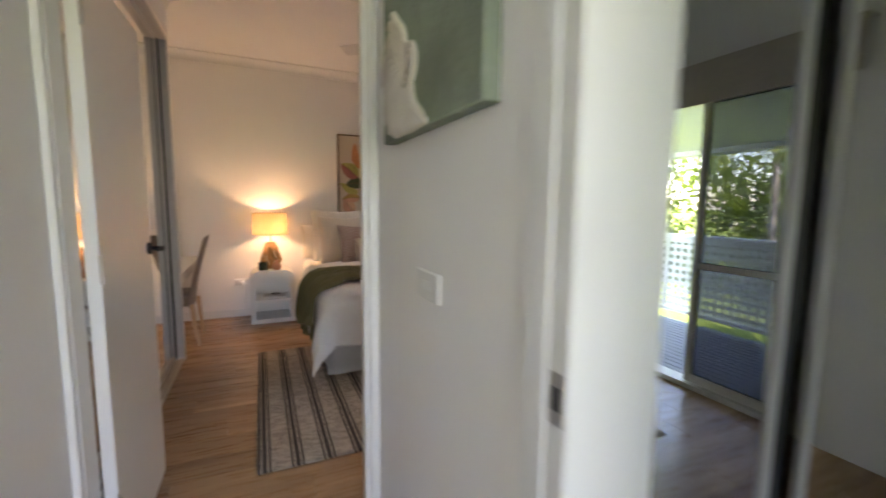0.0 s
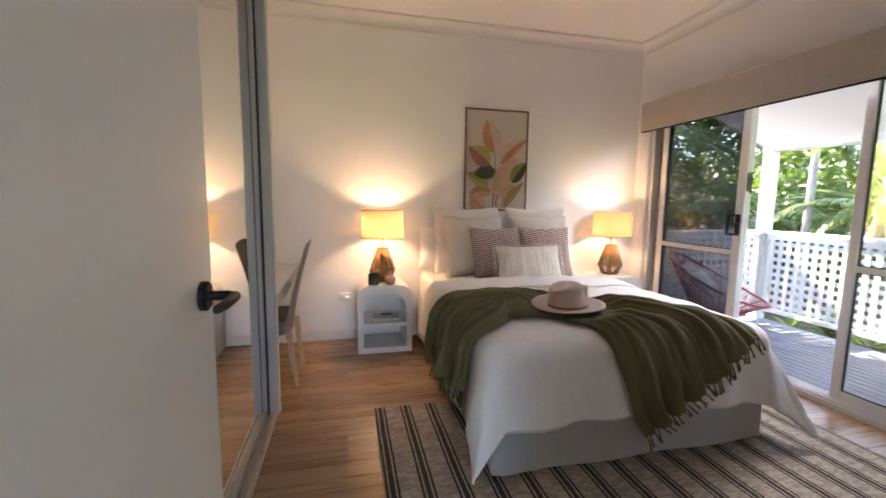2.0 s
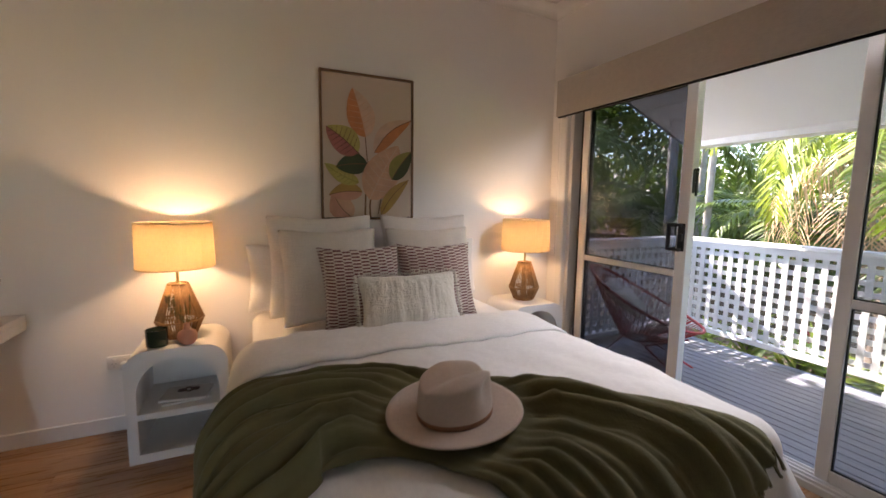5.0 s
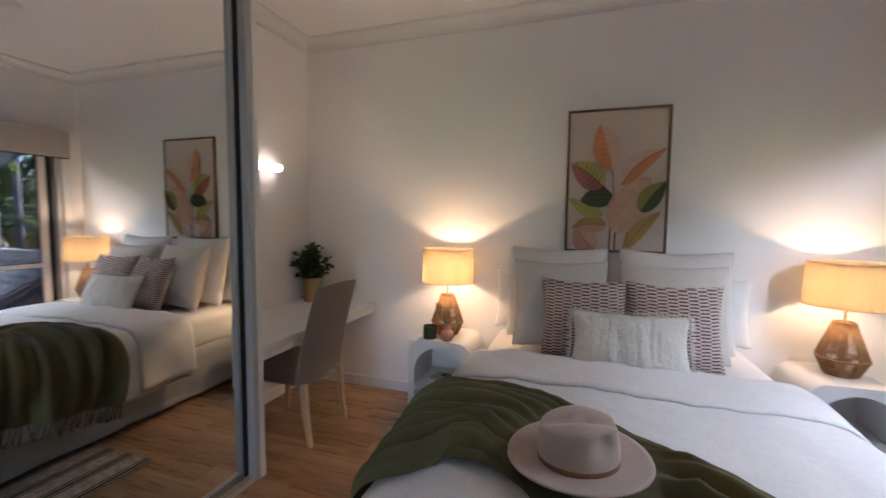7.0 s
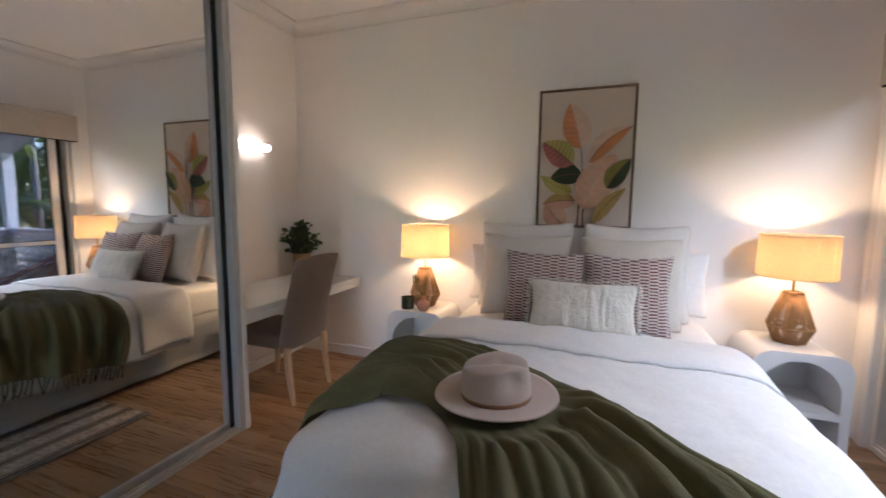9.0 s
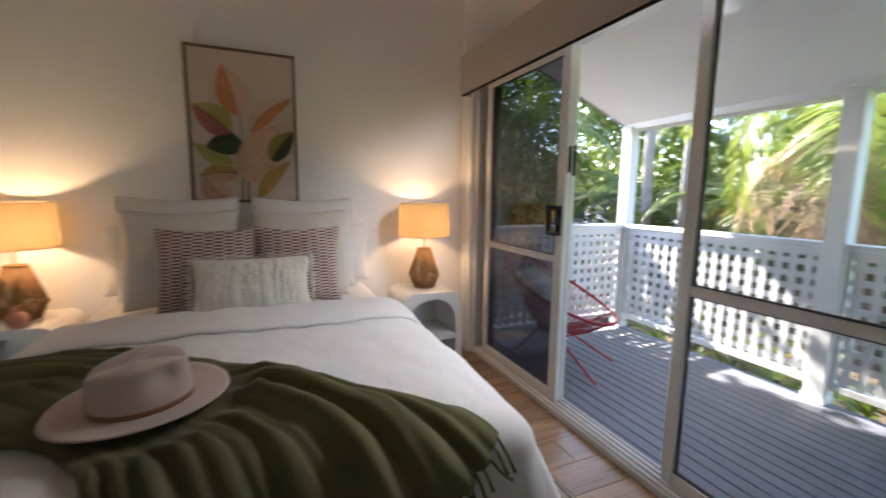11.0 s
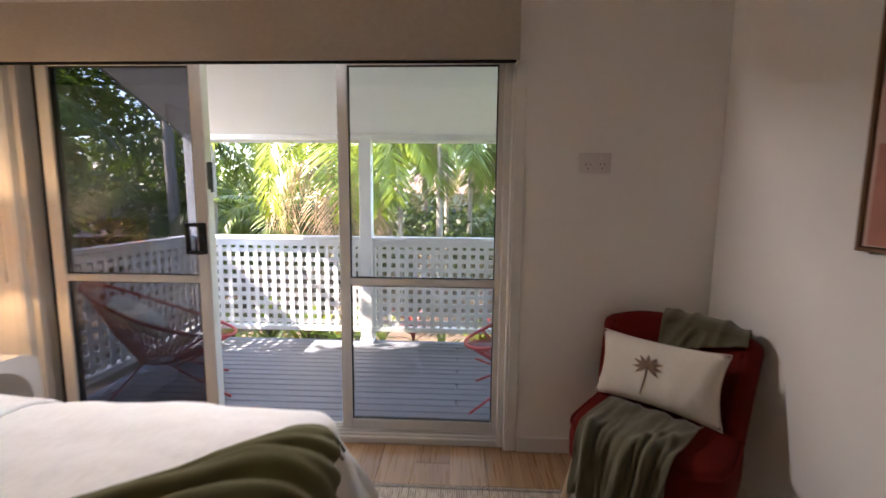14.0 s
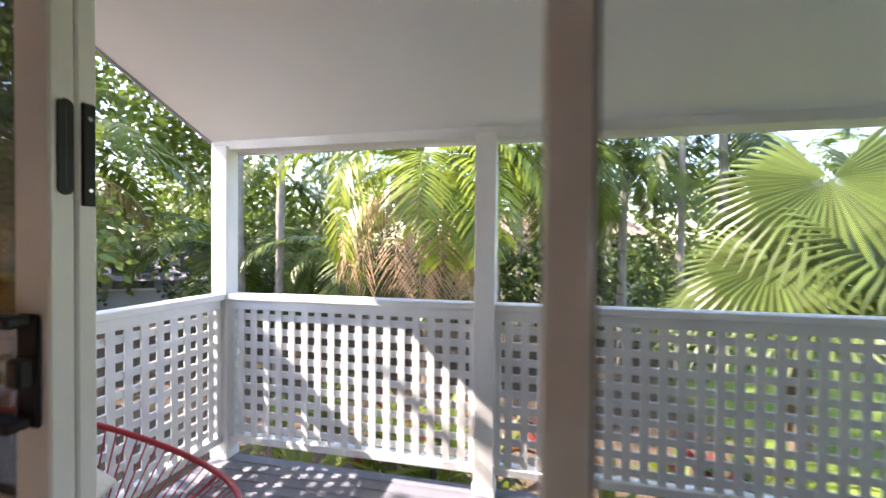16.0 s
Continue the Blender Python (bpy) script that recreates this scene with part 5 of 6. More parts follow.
def armchair():
    m = pose(2.34, 1.78, 0, 0, 0, 230)
    t_ = thing("armchair", "deep red velvet armchair with pale timber legs in the corner", "armchair", (2.33, 1.80, 0))
    bm = bm_new()

    def seat(u, v):
        a, b = u * math.tau, v
        ex = 0.5
        cx = abs(math.cos(a)) ** ex * (1 if math.cos(a) > 0 else -1)
        sy = abs(math.sin(a)) ** ex * (1 if math.sin(a) > 0 else -1)
        ring = (0.0, 0.97, 1.0, 1.0, 0.97, 0.90, 0.55, 0.0)
        zs = (0.25, 0.25, 0.27, 0.35, 0.395, 0.42, 0.43, 0.432)
        i = min(int(b * 7), 6)
        f = b * 7 - i
        r, z = ring[i] + (ring[i + 1] - ring[i]) * f, zs[i] + (zs[i + 1] - zs[i]) * f
        return m @ Vector((0.30 * r * cx, 0.28 * r * sy - 0.01, z))
    sheet(bm, seat, 56, 21)
    bmesh.ops.remove_doubles(bm, verts=bm.verts[:], dist=0.0005)
    part("seat", bm, RED, t_, "", "all")
    pb = bm_new()
    rim = []
    for i in range(64):
        a = i / 64 * math.tau
        ca, sa = math.cos(a), math.sin(a)
        rim.append(m @ Vector((0.295 * abs(ca) ** 0.5 * (1 if ca > 0 else -1), 0.275 * abs(sa) ** 0.5 * (1 if sa > 0 else -1) - 0.01, 0.398)))
    tube(pb, rim, 0.006, 6, True)
    part("piping", pb, RED, t_, "red seat piping", "all")
    bm = bm_new()

    def back(u, v):
        a = u * 2 - 1
        wrap = 0.20 * abs(a) ** 2.6 * (1 - 0.45 * v)
        top = 0.80 - 0.05 * abs(a) ** 3
        return m @ Vector((a * (0.30 + 0.035 * v), 0.27 + 0.11 * v ** 1.2 - wrap, 0.24 + (top - 0.24) * v))
    sheet(bm, back, 26, 16)
    bmesh.ops.recalc_face_normals(bm, faces=bm.faces[:])
    bmesh.ops.solidify(bm, geom=bm.faces[:], thickness=0.085)
    es = [e for e in bm.edges if len(e.link_faces) == 2 and e.calc_face_angle() > 1.0]
    bmesh.ops.bevel(bm, geom=es, offset=0.032, segments=4, affect="EDGES", profile=0.5)
    part("backrest", bm, RED, t_, "", "all")
    for x in (-0.23, 0.23):
        for y in (-0.21, 0.20):
            a, b = m @ Vector((x, y, 0.27)), m @ Vector((x * 1.22, y * 1.25, 0))
            part("leg", tube(bm_new(), [a, (a + b) / 2, b], [0.024, 0.02, 0.014], 14), LEGW, t_, "tapered pale timber leg")
    mc = m @ pose(-0.03, 0.10, 0.585, -15, -1, -4)
    c_ = pillow("palm_cushion", "white lumbar cushion with a printed palm tree", 0.52, 0.30, 0.14, mc, fabric("white_canvas", (0.72, 0.66, 0.58), 900, 0.1, 0.04), flange=0.003)
    bm = bm_new()

    def on(x, z):
        a, b = x / 0.26, z / 0.15
        th = max(0.0, (1 - abs(a) ** 2.4) * (1 - abs(b) ** 2.4)) ** 0.62
        px, pz = x * (1 - 0.10 * (1 - b * b) * abs(a) ** 3), z * (1 - 0.11 * (1 - a * a) * abs(b) ** 3)
        t0 = mc.translation.x
        wr = (0.014 * noise.noise(Vector((px * 9, pz * 7, -3 + 0.52 * 7 + t0 * 5))) + 0.006 * noise.noise(Vector((px * 26, pz * 11, -1 + t0)))) * min(1.0, th * 1.6)
        return mc @ Vector((px, -(0.07 * th + 0.004) + wr - 0.0022, pz))
    x0, z0 = -0.02, 0.03
    for k in range(9):
        a = radians(-38 + 256 * k / 8)
        ln = 0.066 if 1 < k < 7 else 0.06
        left, right = [], []
        for i in range(7):
            s = i / 6
            px, pz = x0 + ln * s * math.cos(a), z0 + ln * s * math.sin(a) * 0.85 - 0.004 * s * s
            w = 0.0075 * math.sin(math.pi * min(1, s * 0.92 + 0.08)) + 0.0006
            left.append(on(px - w * math.sin(a), pz + w * math.cos(a)))
            right.append(on(px + w * math.sin(a), pz - w * math.cos(a)))
        L, R_ = [bm.verts.new(p) for p in left], [bm.verts.new(p) for p in right]
        for i in range(6):
            bm.faces.new((L[i], L[i + 1], R_[i + 1], R_[i]))
    tr_ = [(on(x0 - 0.016 * s * s - 0.003, z0 - 0.125 * s), on(x0 - 0.016 * s * s + 0.003, z0 - 0.125 * s)) for s in [i / 8 for i in range(9)]]
    tv = [(bm.verts.new(a), bm.verts.new(b)) for a, b in tr_]
    for p, q in zip(tv, tv[1:]):
        bm.faces.new((p[0], q[0], q[1], p[1]))
    part("palm_print", bm, plain("brown_print", (0.26, 0.16, 0.11), 0.9, var=0.2, scale=40), c_, "printed brown palm tree", False)
    t2 = thing("small_throw", "olive green throw draped over the red armchair", "throw", m @ Vector((0, -0.1, 0.43)))

    def lap(u, v):
        s = v * 0.60
        x = (u - 0.5) * (0.36 - 0.04 * v) - 0.01 - 0.05 * v
        r1 = max(0.0, 1 - 2.6 * abs(noise.noise(Vector((u * 4.5 + 0.8 * v, v * 1.3, 2.3)))))
        r2 = max(0.0, 1 - 2.6 * abs(noise.noise(Vector((u * 9, v * 2.2 + u, 7.1)))))
        wob = 0.030 * r1 ** 1.3 + 0.014 * r2
        low = 0.03 * noise.noise(Vector((u * 3, 0, 1)))
        if s < 0.28:
            y, z = 0.02 - s, 0.443 + wob * (0.4 + s * 2)
        elif s < 0.38:
            k = (s - 0.28) / 0.10 * math.pi / 2
            y, z = -0.26 - (0.055 + wob) * math.sin(k), 0.443 - 0.055 * (1 - math.cos(k)) + wob * math.cos(k)
        else:
            y, z = -0.318 - wob - 0.05 * (s - 0.38), 0.39 - (s - 0.38) * (1 + low * 8)
        return m @ Vector((x, y, z))
    part("lap_cloth", sheet(bm_new(), lap, 70, 56, 0.005), KHAKI, t2, "", "all")

    def over(u, v):
        x = -0.06 + 0.33 * u
        a = abs(x) / 0.335
        dy, zt = -0.11 * a ** 2.6, 0.822 - 0.05 * a ** 3
        r1 = max(0.0, 1 - 2.6 * abs(noise.noise(Vector((u * 4 - v, v * 1.2, 4.2)))))
        wob = 0.016 * r1
        if v < 0.45:
            zl = 0.655 + 0.11 * u
            z = zl + (zt - 0.02 - zl) * v / 0.45
            y = min(0.27, 0.232 + 0.40 * (z - 0.69)) - 0.010 + dy - wob
        elif v < 0.7:
            k = (v - 0.45) / 0.25 * math.pi
            y, z = 0.318 - (0.058 + wob) * math.cos(k) + dy, zt - 0.02 + (0.024 + wob) * math.sin(k)
        else:
            y, z = 0.378 + dy + wob, zt - 0.02 - 0.5 * (v - 0.7)
        return m @ Vector((x, y, z))
    part("back_cloth", sheet(bm_new(), over, 50, 50, 0.004), KHAKI, t2, "", "all")


armchair()


def rug_pattern():
    m, t, p = nodes_of("striped_flatweave")
    c = t.nodes.new("ShaderNodeTexCoord")
    sp = t.nodes.new("ShaderNodeSeparateXYZ")
    link(t, c.outputs["Object"], sp.inputs[0])
    wob = mathed(t, "MULTIPLY", mathed(t, "SUBTRACT", noise_of(t, 9.0, 2.0, (1, 0.5, 1)), 0.5), 0.008)
    x = mathed(t, "ADD", mathed(t, "ADD", sp.outputs[0], 0.06), wob)
    q = mathed(t, "FRACT", mathed(t, "DIVIDE", x, 0.155))

    def band(lo, hi):
        return mathed(t, "MULTIPLY", mathed(t, "GREATER_THAN", q, lo), mathed(t, "LESS_THAN", q, hi))
    dark = mathed(t, "ADD", mathed(t, "ADD", band(0.06, 0.13), band(0.19, 0.33)), band(0.39, 0.46))
    weft = mathed(t, "FRACT", mathed(t, "MULTIPLY", sp.outputs[1], 95.0))
    rib = mathed(t, "GREATER_THAN", weft, 0.5)
    pick = ramped(t, noise_of(t, 60.0, 2.0, (0.35, 1, 1)), 0.42, 0.55)
    light = mixed(t, mathed(t, "MULTIPLY", rib, pick), (0.50, 0.42, 0.33), (0.20, 0.165, 0.13))
    dk = mixed(t, mathed(t, "MULTIPLY", ramped(t, noise_of(t, 140.0, 2.0), 0.4, 0.7), 0.5), (0.035, 0.028, 0.024), (0.16, 0.12, 0.09))
    link(t, mixed(t, dark, light, dk), p.inputs["Base Color"])
    p.inputs["Roughness"].default_value = 0.95
    bumped(t, p, mathed(t, "MULTIPLY_ADD", rib, 0.6, noise_of(t, 200.0)), 0.6, 0.003)
    return m


def rug():
    t_ = thing("rug", "striped black and beige flatweave rug under the bed", "rug", (1.2, 2.9, 0))
    R_ = rug_pattern()
    part("woven_top", sheet(bm_new(), lambda u, v: (-0.055 + 2.51 * u, 2.03 + 1.74 * v, 0.010 + 0.0025 * noise.noise(Vector((u * 9, v * 7, 0)))), 60, 44, 0.007), R_, t_, "", "all")
    for y in (2.03, 3.77):
        part("hem", tube(bm_new(), [(-0.055 + 2.51 * k / 30, y, 0.008) for k in range(31)], 0.0055, 6), R_, t_, "", "all")


rug()

# ---- hall ----
t_ = thing("relief_canvas", "sage green canvas with a cream ribbed shell relief", "wall art", (0.395, 0.94, 1.49))
part("canvas", block(0.357, 0.637, 1.49, 0.395, 1.245, 2.10, 0.003), plain("sage_paint", (0.24, 0.28, 0.22), 0.7, var=0.3, scale=5, grain=60, bump=0.4), t_)
shell = plain("cream_plaster", (0.62, 0.56, 0.49), 0.75, var=0.1, scale=12, grain=90, bump=0.35)
SY, SZ = 1.01, 1.66          # middle of the shell on the canvas
for k in range(19):
    a = radians(65 - 175 * k / 18)
    pts = []
    for i in range(12):
        s_ = i / 11
        r = 0.052 + s_ * (0.165 + 0.012 * math.sin(k * 1.7))
        aa = a - 0.30 * s_ * s_ + 0.05 * math.sin(s_ * 8 + k)
        pts.append((0.354 - 0.004 * math.sin(s_ * math.pi), min(1.236, SY + r * math.cos(aa)), max(1.50, SZ + r * math.sin(aa))))
    part("shell_rib", tube(bm_new(), pts, [0.005 + 0.010 * math.sin(math.pi * (0.1 + 0.8 * i / 11)) for i in range(12)], 8), shell, t_, "cream plaster relief rib", "all")
coil = [(0.353, SY + (0.008 + 0.046 * q / 60) * math.cos(q * 0.3), SZ + (0.008 + 0.046 * q / 60) * math.sin(q * 0.3)) for q in range(61)]
part("shell_coil", tube(bm_new(), coil, [0.004 + 0.006 * q / 60 for q in range(61)], 8), shell, t_, "coiled heart of the shell", "all")
t_ = thing("light_switch", "white double rocker light switch on the hall wall", "switch", (0.395, 0.955, 1.10))
part("plate", block(0.385, 0.885, 1.064, 0.395, 1.030, 1.140, 0.004), TRIM, t_)
for y in (0.94, 0.975):
    part("rocker", block(0.3825, y - 0.008, 1.09, 0.387, y + 0.008, 1.114, 0.001), TRIM, t_)

# second room: rug and blind seen in the mirror
t_ = thing("blind_pelmet", "taupe fabric blind pelmet in the next room", "blind", (2.70, -0.75, 2.0))
part("front", block(2.66, -1.8, 1.98, 2.672, 0.3, 2.25, 0.003), BLINDF, t_)
part("top", block(2.672, -1.8, 2.238, 2.76, 0.3, 2.25, 0.003), BLINDF, t_)
t_ = thing("rug", "pale striped rug in the next room", "rug", (1.6, -0.8, 0))
part("woven_top", sheet(bm_new(), lambda u, v: (1.0 + 1.1 * u, -1.7 + 1.6 * v, 0.009), 20, 20, 0.006), bpy.data.materials["striped_flatweave"], t_, "", False)


# ---- floor boards ----
def floor_boards():
    n_w, ln = 0.178, 1.22
    shared = {}
    rows = int((WY + 2.0) / n_w) + 1
    for j in range(rows):
        y = WY - 0.002 - (j + 1) * n_w
        x = -1.23 - (0, 0.81, 0.41, 1.02, 0.2)[j % 5]
        while x < 2.78:
            a, b = max(x, -1.23), min(x + ln, 2.785)
            x += ln
            if b - a < 0.02 or (y < 1.3 and b < -0.6):
                continue
            L = round(b - a, 3)
            if L not in shared:
                shared[L] = mesh_of("floor_board", block(0, 0, -0.012, L - 0.0012, n_w - 0.0012, 0.0, 0.0012), FLOORW)
            ob = new("floor_board", shared[L])
            ob.parent = subfloor
            ob.matrix_basis = Matrix.Translation((a, y, 0))


floor_boards()


# ---- veranda chairs ----
REDPVC = plain("red_pvc_cord", (0.42, 0.028, 0.035), 0.4, var=0.1, bump=0.03)


def string_chair(x, y, turn, cushion):
    m = pose(x, y, DECK, 0, 0, turn)
    t_ = thing("string_chair", "red round string chair with thin steel legs on the deck", "chair", (x, y, DECK), "veranda chairs")

    def ring(a):
        s = (1 - math.cos(a)) / 2          # 0 at the front lip, 1 at the top of the back
        return Vector((0.38 * math.sin(a) * (0.86 + 0.12 * s), -0.44 + 0.88 * s, 0.41 + 0.44 * s ** 1.1 - 0.03 * math.sin(a) ** 2))

    def hub(a):
        return Vector((0.10 * math.sin(a), 0.06 - 0.11 * math.cos(a), 0.27 - 0.02 * math.cos(a)))
    part("ring_frame", tube(bm_new(), [m @ ring(k * math.tau / 64) for k in range(64)], 0.012, 8, True), REDPVC, t_, "", "all")
    part("hub_ring", tube(bm_new(), [m @ hub(k * math.tau / 24) for k in range(24)], 0.008, 6, True), REDPVC, t_, "", "all")
    n = 76
    for k in range(n):
        a = (k + 0.5) * math.tau / n
        p, q = ring(a), hub(a)
        mid = (p + q) / 2 + Vector((0, 0, -0.035))
        part("cord", tube(bm_new(), [m @ p, m @ mid, m @ q], 0.0032, 4, False, False), REDPVC, t_, "", "all")
    for p, q in (((-0.09, 0.0, 0.26), (-0.26, -0.38, 0)), ((0.09, 0.0, 0.26), (0.26, -0.38, 0)), ((0, 0.14, 0.27), (0, 0.38, 0))):
        part("leg", tube(bm_new(), [m @ Vector(p), m @ Vector(q)], 0.008, 8), REDPVC, t_)
        if p[0]:
            part("brace", tube(bm_new(), [m @ Vector(q).lerp(Vector(p), 0.9), m @ Vector((p[0] * 3.2, -0.34, 0.40))], 0.007, 6), REDPVC, t_)
    if cushion:
        pillow("outdoor_cushion", "white square cushion in the red string chair", 0.42, 0.42, 0.12, m @ pose(0, 0.16, 0.60, -52, 0, 0), CREAM)


string_chair(3.44, 4.70, 32, True)
string_chair(3.48, 2.12, 172, True)


# ---- garden ----
GROUND = -0.9


def quick(name, V, F, material, parent=None, label="", kind="", category=""):
    """One mesh from lists of vertices and faces."""
    d = bpy.data.meshes.new(name)
    d.from_pydata(V, [], F)
    d.materials.append(material)
    ob = new(name, d)
    if parent is not None:
        ob.parent = parent
        ob.matrix_parent_inverse = parent.matrix_basis.inverted()
    if label or kind:
        tagged(ob, label, category, "", kind)
    return ob


def add_leaf(V, F, p, d, side, ln, wd, sag=0.0):
    i = len(V)
    a, b = p + d * ln * 0.4, p + d * ln * 0.75
    dn = Vector((0, 0, -sag * ln))
    V += [p, a + side * wd + dn * 0.2, b + side * wd * 0.7 + dn * 0.55, p + d * ln + dn, b - side * wd * 0.7 + dn * 0.55, a - side * wd + dn * 0.2]
    F += [(i, i + 1, i + 5), (i + 1, i + 2, i + 4, i + 5), (i + 2, i + 3, i + 4)]


def frond(V, F, base, heading, rise, length, curl, n=34, leaf=0.38, wd=0.014, hang=0.45):
    """A feather palm leaf: an arching rib with leaflets down both sides."""
    h = Vector((math.cos(heading), math.sin(heading), 0))
    side0 = Vector((-h.y, h.x, 0))
    p, a = Vector(base), rise
    st = length / n
    rib = []
    for k in range(n):
        s = k / n
        d = h * math.cos(a) + Vector((0, 0, math.sin(a)))
        q = p + d * st
        rib.append((p.copy(), d))
        if s > 0.14:
            ll = leaf * math.sin(math.pi * (0.12 + 0.80 * s)) ** 0.7 * random.uniform(0.85, 1.1)
            for sg in (-1, 1):
                ld = (side0 * sg * 0.85 + d * 0.55 + Vector((0, 0, 0.25 - 0.2 * s)) + Vector((random.uniform(-0.08, 0.08), random.uniform(-0.08, 0.08), random.uniform(-0.08, 0.08)))).normalized()
                add_leaf(V, F, p, ld, d * 0.9, ll, wd * random.uniform(0.8, 1.2), hang)
        p = q
        a -= curl / n * (0.5 + 1.2 * s)
    for k in range(0, n - 2, 2):
        (p0, d0), (p1, _) = rib[k], rib[k + 2]
        w = 0.016 * (1 - k / n) + 0.003
        i = len(V)
        V += [p0 + side0 * w, p1 + side0 * w * 0.9, p1 - side0 * w * 0.9, p0 - side0 * w]
        F += [(i, i + 1, i + 2, i + 3)]


def ribbed_trunk(p0, p1, r0, r1, rings=26):
    bm = bm_new()
    pts, rs = [], []
    p0, p1 = Vector(p0), Vector(p1)
    bend = Vector((random.uniform(-0.1, 0.1), random.uniform(-0.1, 0.1), 0))
    for k in range(rings * 2 + 1):
        s = k / (rings * 2)
        pts.append(p0.lerp(p1, s) + bend * math.sin(s * math.pi))
        rs.append((r0 + (r1 - r0) * s) * (1.06 if k % 2 else 0.96))
    return tube(bm, pts, rs, 10)


BARK = plain("grey_palm_bark", (0.30, 0.28, 0.25), 0.9, var=0.3, scale=10, grain=40, bump=0.5)
DBARK = plain("dark_bark", (0.12, 0.09, 0.065), 0.9, var=0.3, scale=10, grain=40, bump=0.6)
G1 = leafy("palm_leaf_bright", (0.15, 0.21, 0.022))
G2 = leafy("palm_leaf_mid", (0.085, 0.135, 0.02))
G3 = leafy("palm_leaf_deep", (0.04, 0.07, 0.018))
DEAD = leafy("dead_frond", (0.40, 0.28, 0.19), 0.3, 0.15, 0.8)
FAN = leafy("fan_palm_leaf", (0.085, 0.13, 0.035), 0.3)
TREE = leafy("tree_leaf", (0.12, 0.18, 0.045), 0.45)
REDL = leafy("red_cordyline_leaf", (0.22, 0.035, 0.03), 0.5)


def palm(x, y, top, r, n, length, leaf, label="feather palm with arching green fronds", mat=G2, dead=0, lo=-0.25, hi=1.15, curl=1.7, seed=0, trunk=BARK, facing=None):
    random.seed(seed + 100)
    t_ = thing("palm_tree", label, "palm tree", (x, y, GROUND))
    part("trunk", ribbed_trunk((x, y, GROUND - 0.05), (x, y, top), r * 1.25, r * 0.8), trunk, t_, "ringed grey palm trunk", "all")
    V, F = [], []
    for k in range(n):
        a = facing + random.uniform(-1.3, 1.3) if facing is not None and k % 3 else k * 2.4 + random.uniform(-0.3, 0.3)
        frond(V, F, (x, y, top - 0.05 + 0.1 * random.random()), a, random.uniform(lo, hi), length * random.uniform(0.8, 1.1), curl * random.uniform(0.8, 1.25), 40, leaf, 0.023 * leaf / 0.4)
    quick("crown", V, F, mat, t_, "arching green palm fronds")
    if dead:
        V, F = [], []
        for k in range(dead):
            frond(V, F, (x, y, top - 0.15), (facing if facing is not None else 0) + random.uniform(-1.0, 1.0), random.uniform(-0.5, 0.0), length * 0.85, 1.7, 34, leaf * 0.8, 0.014, 0.9)
        quick("dead_fronds", V, F, DEAD, t_, "dry brown hanging fronds")
    return t_


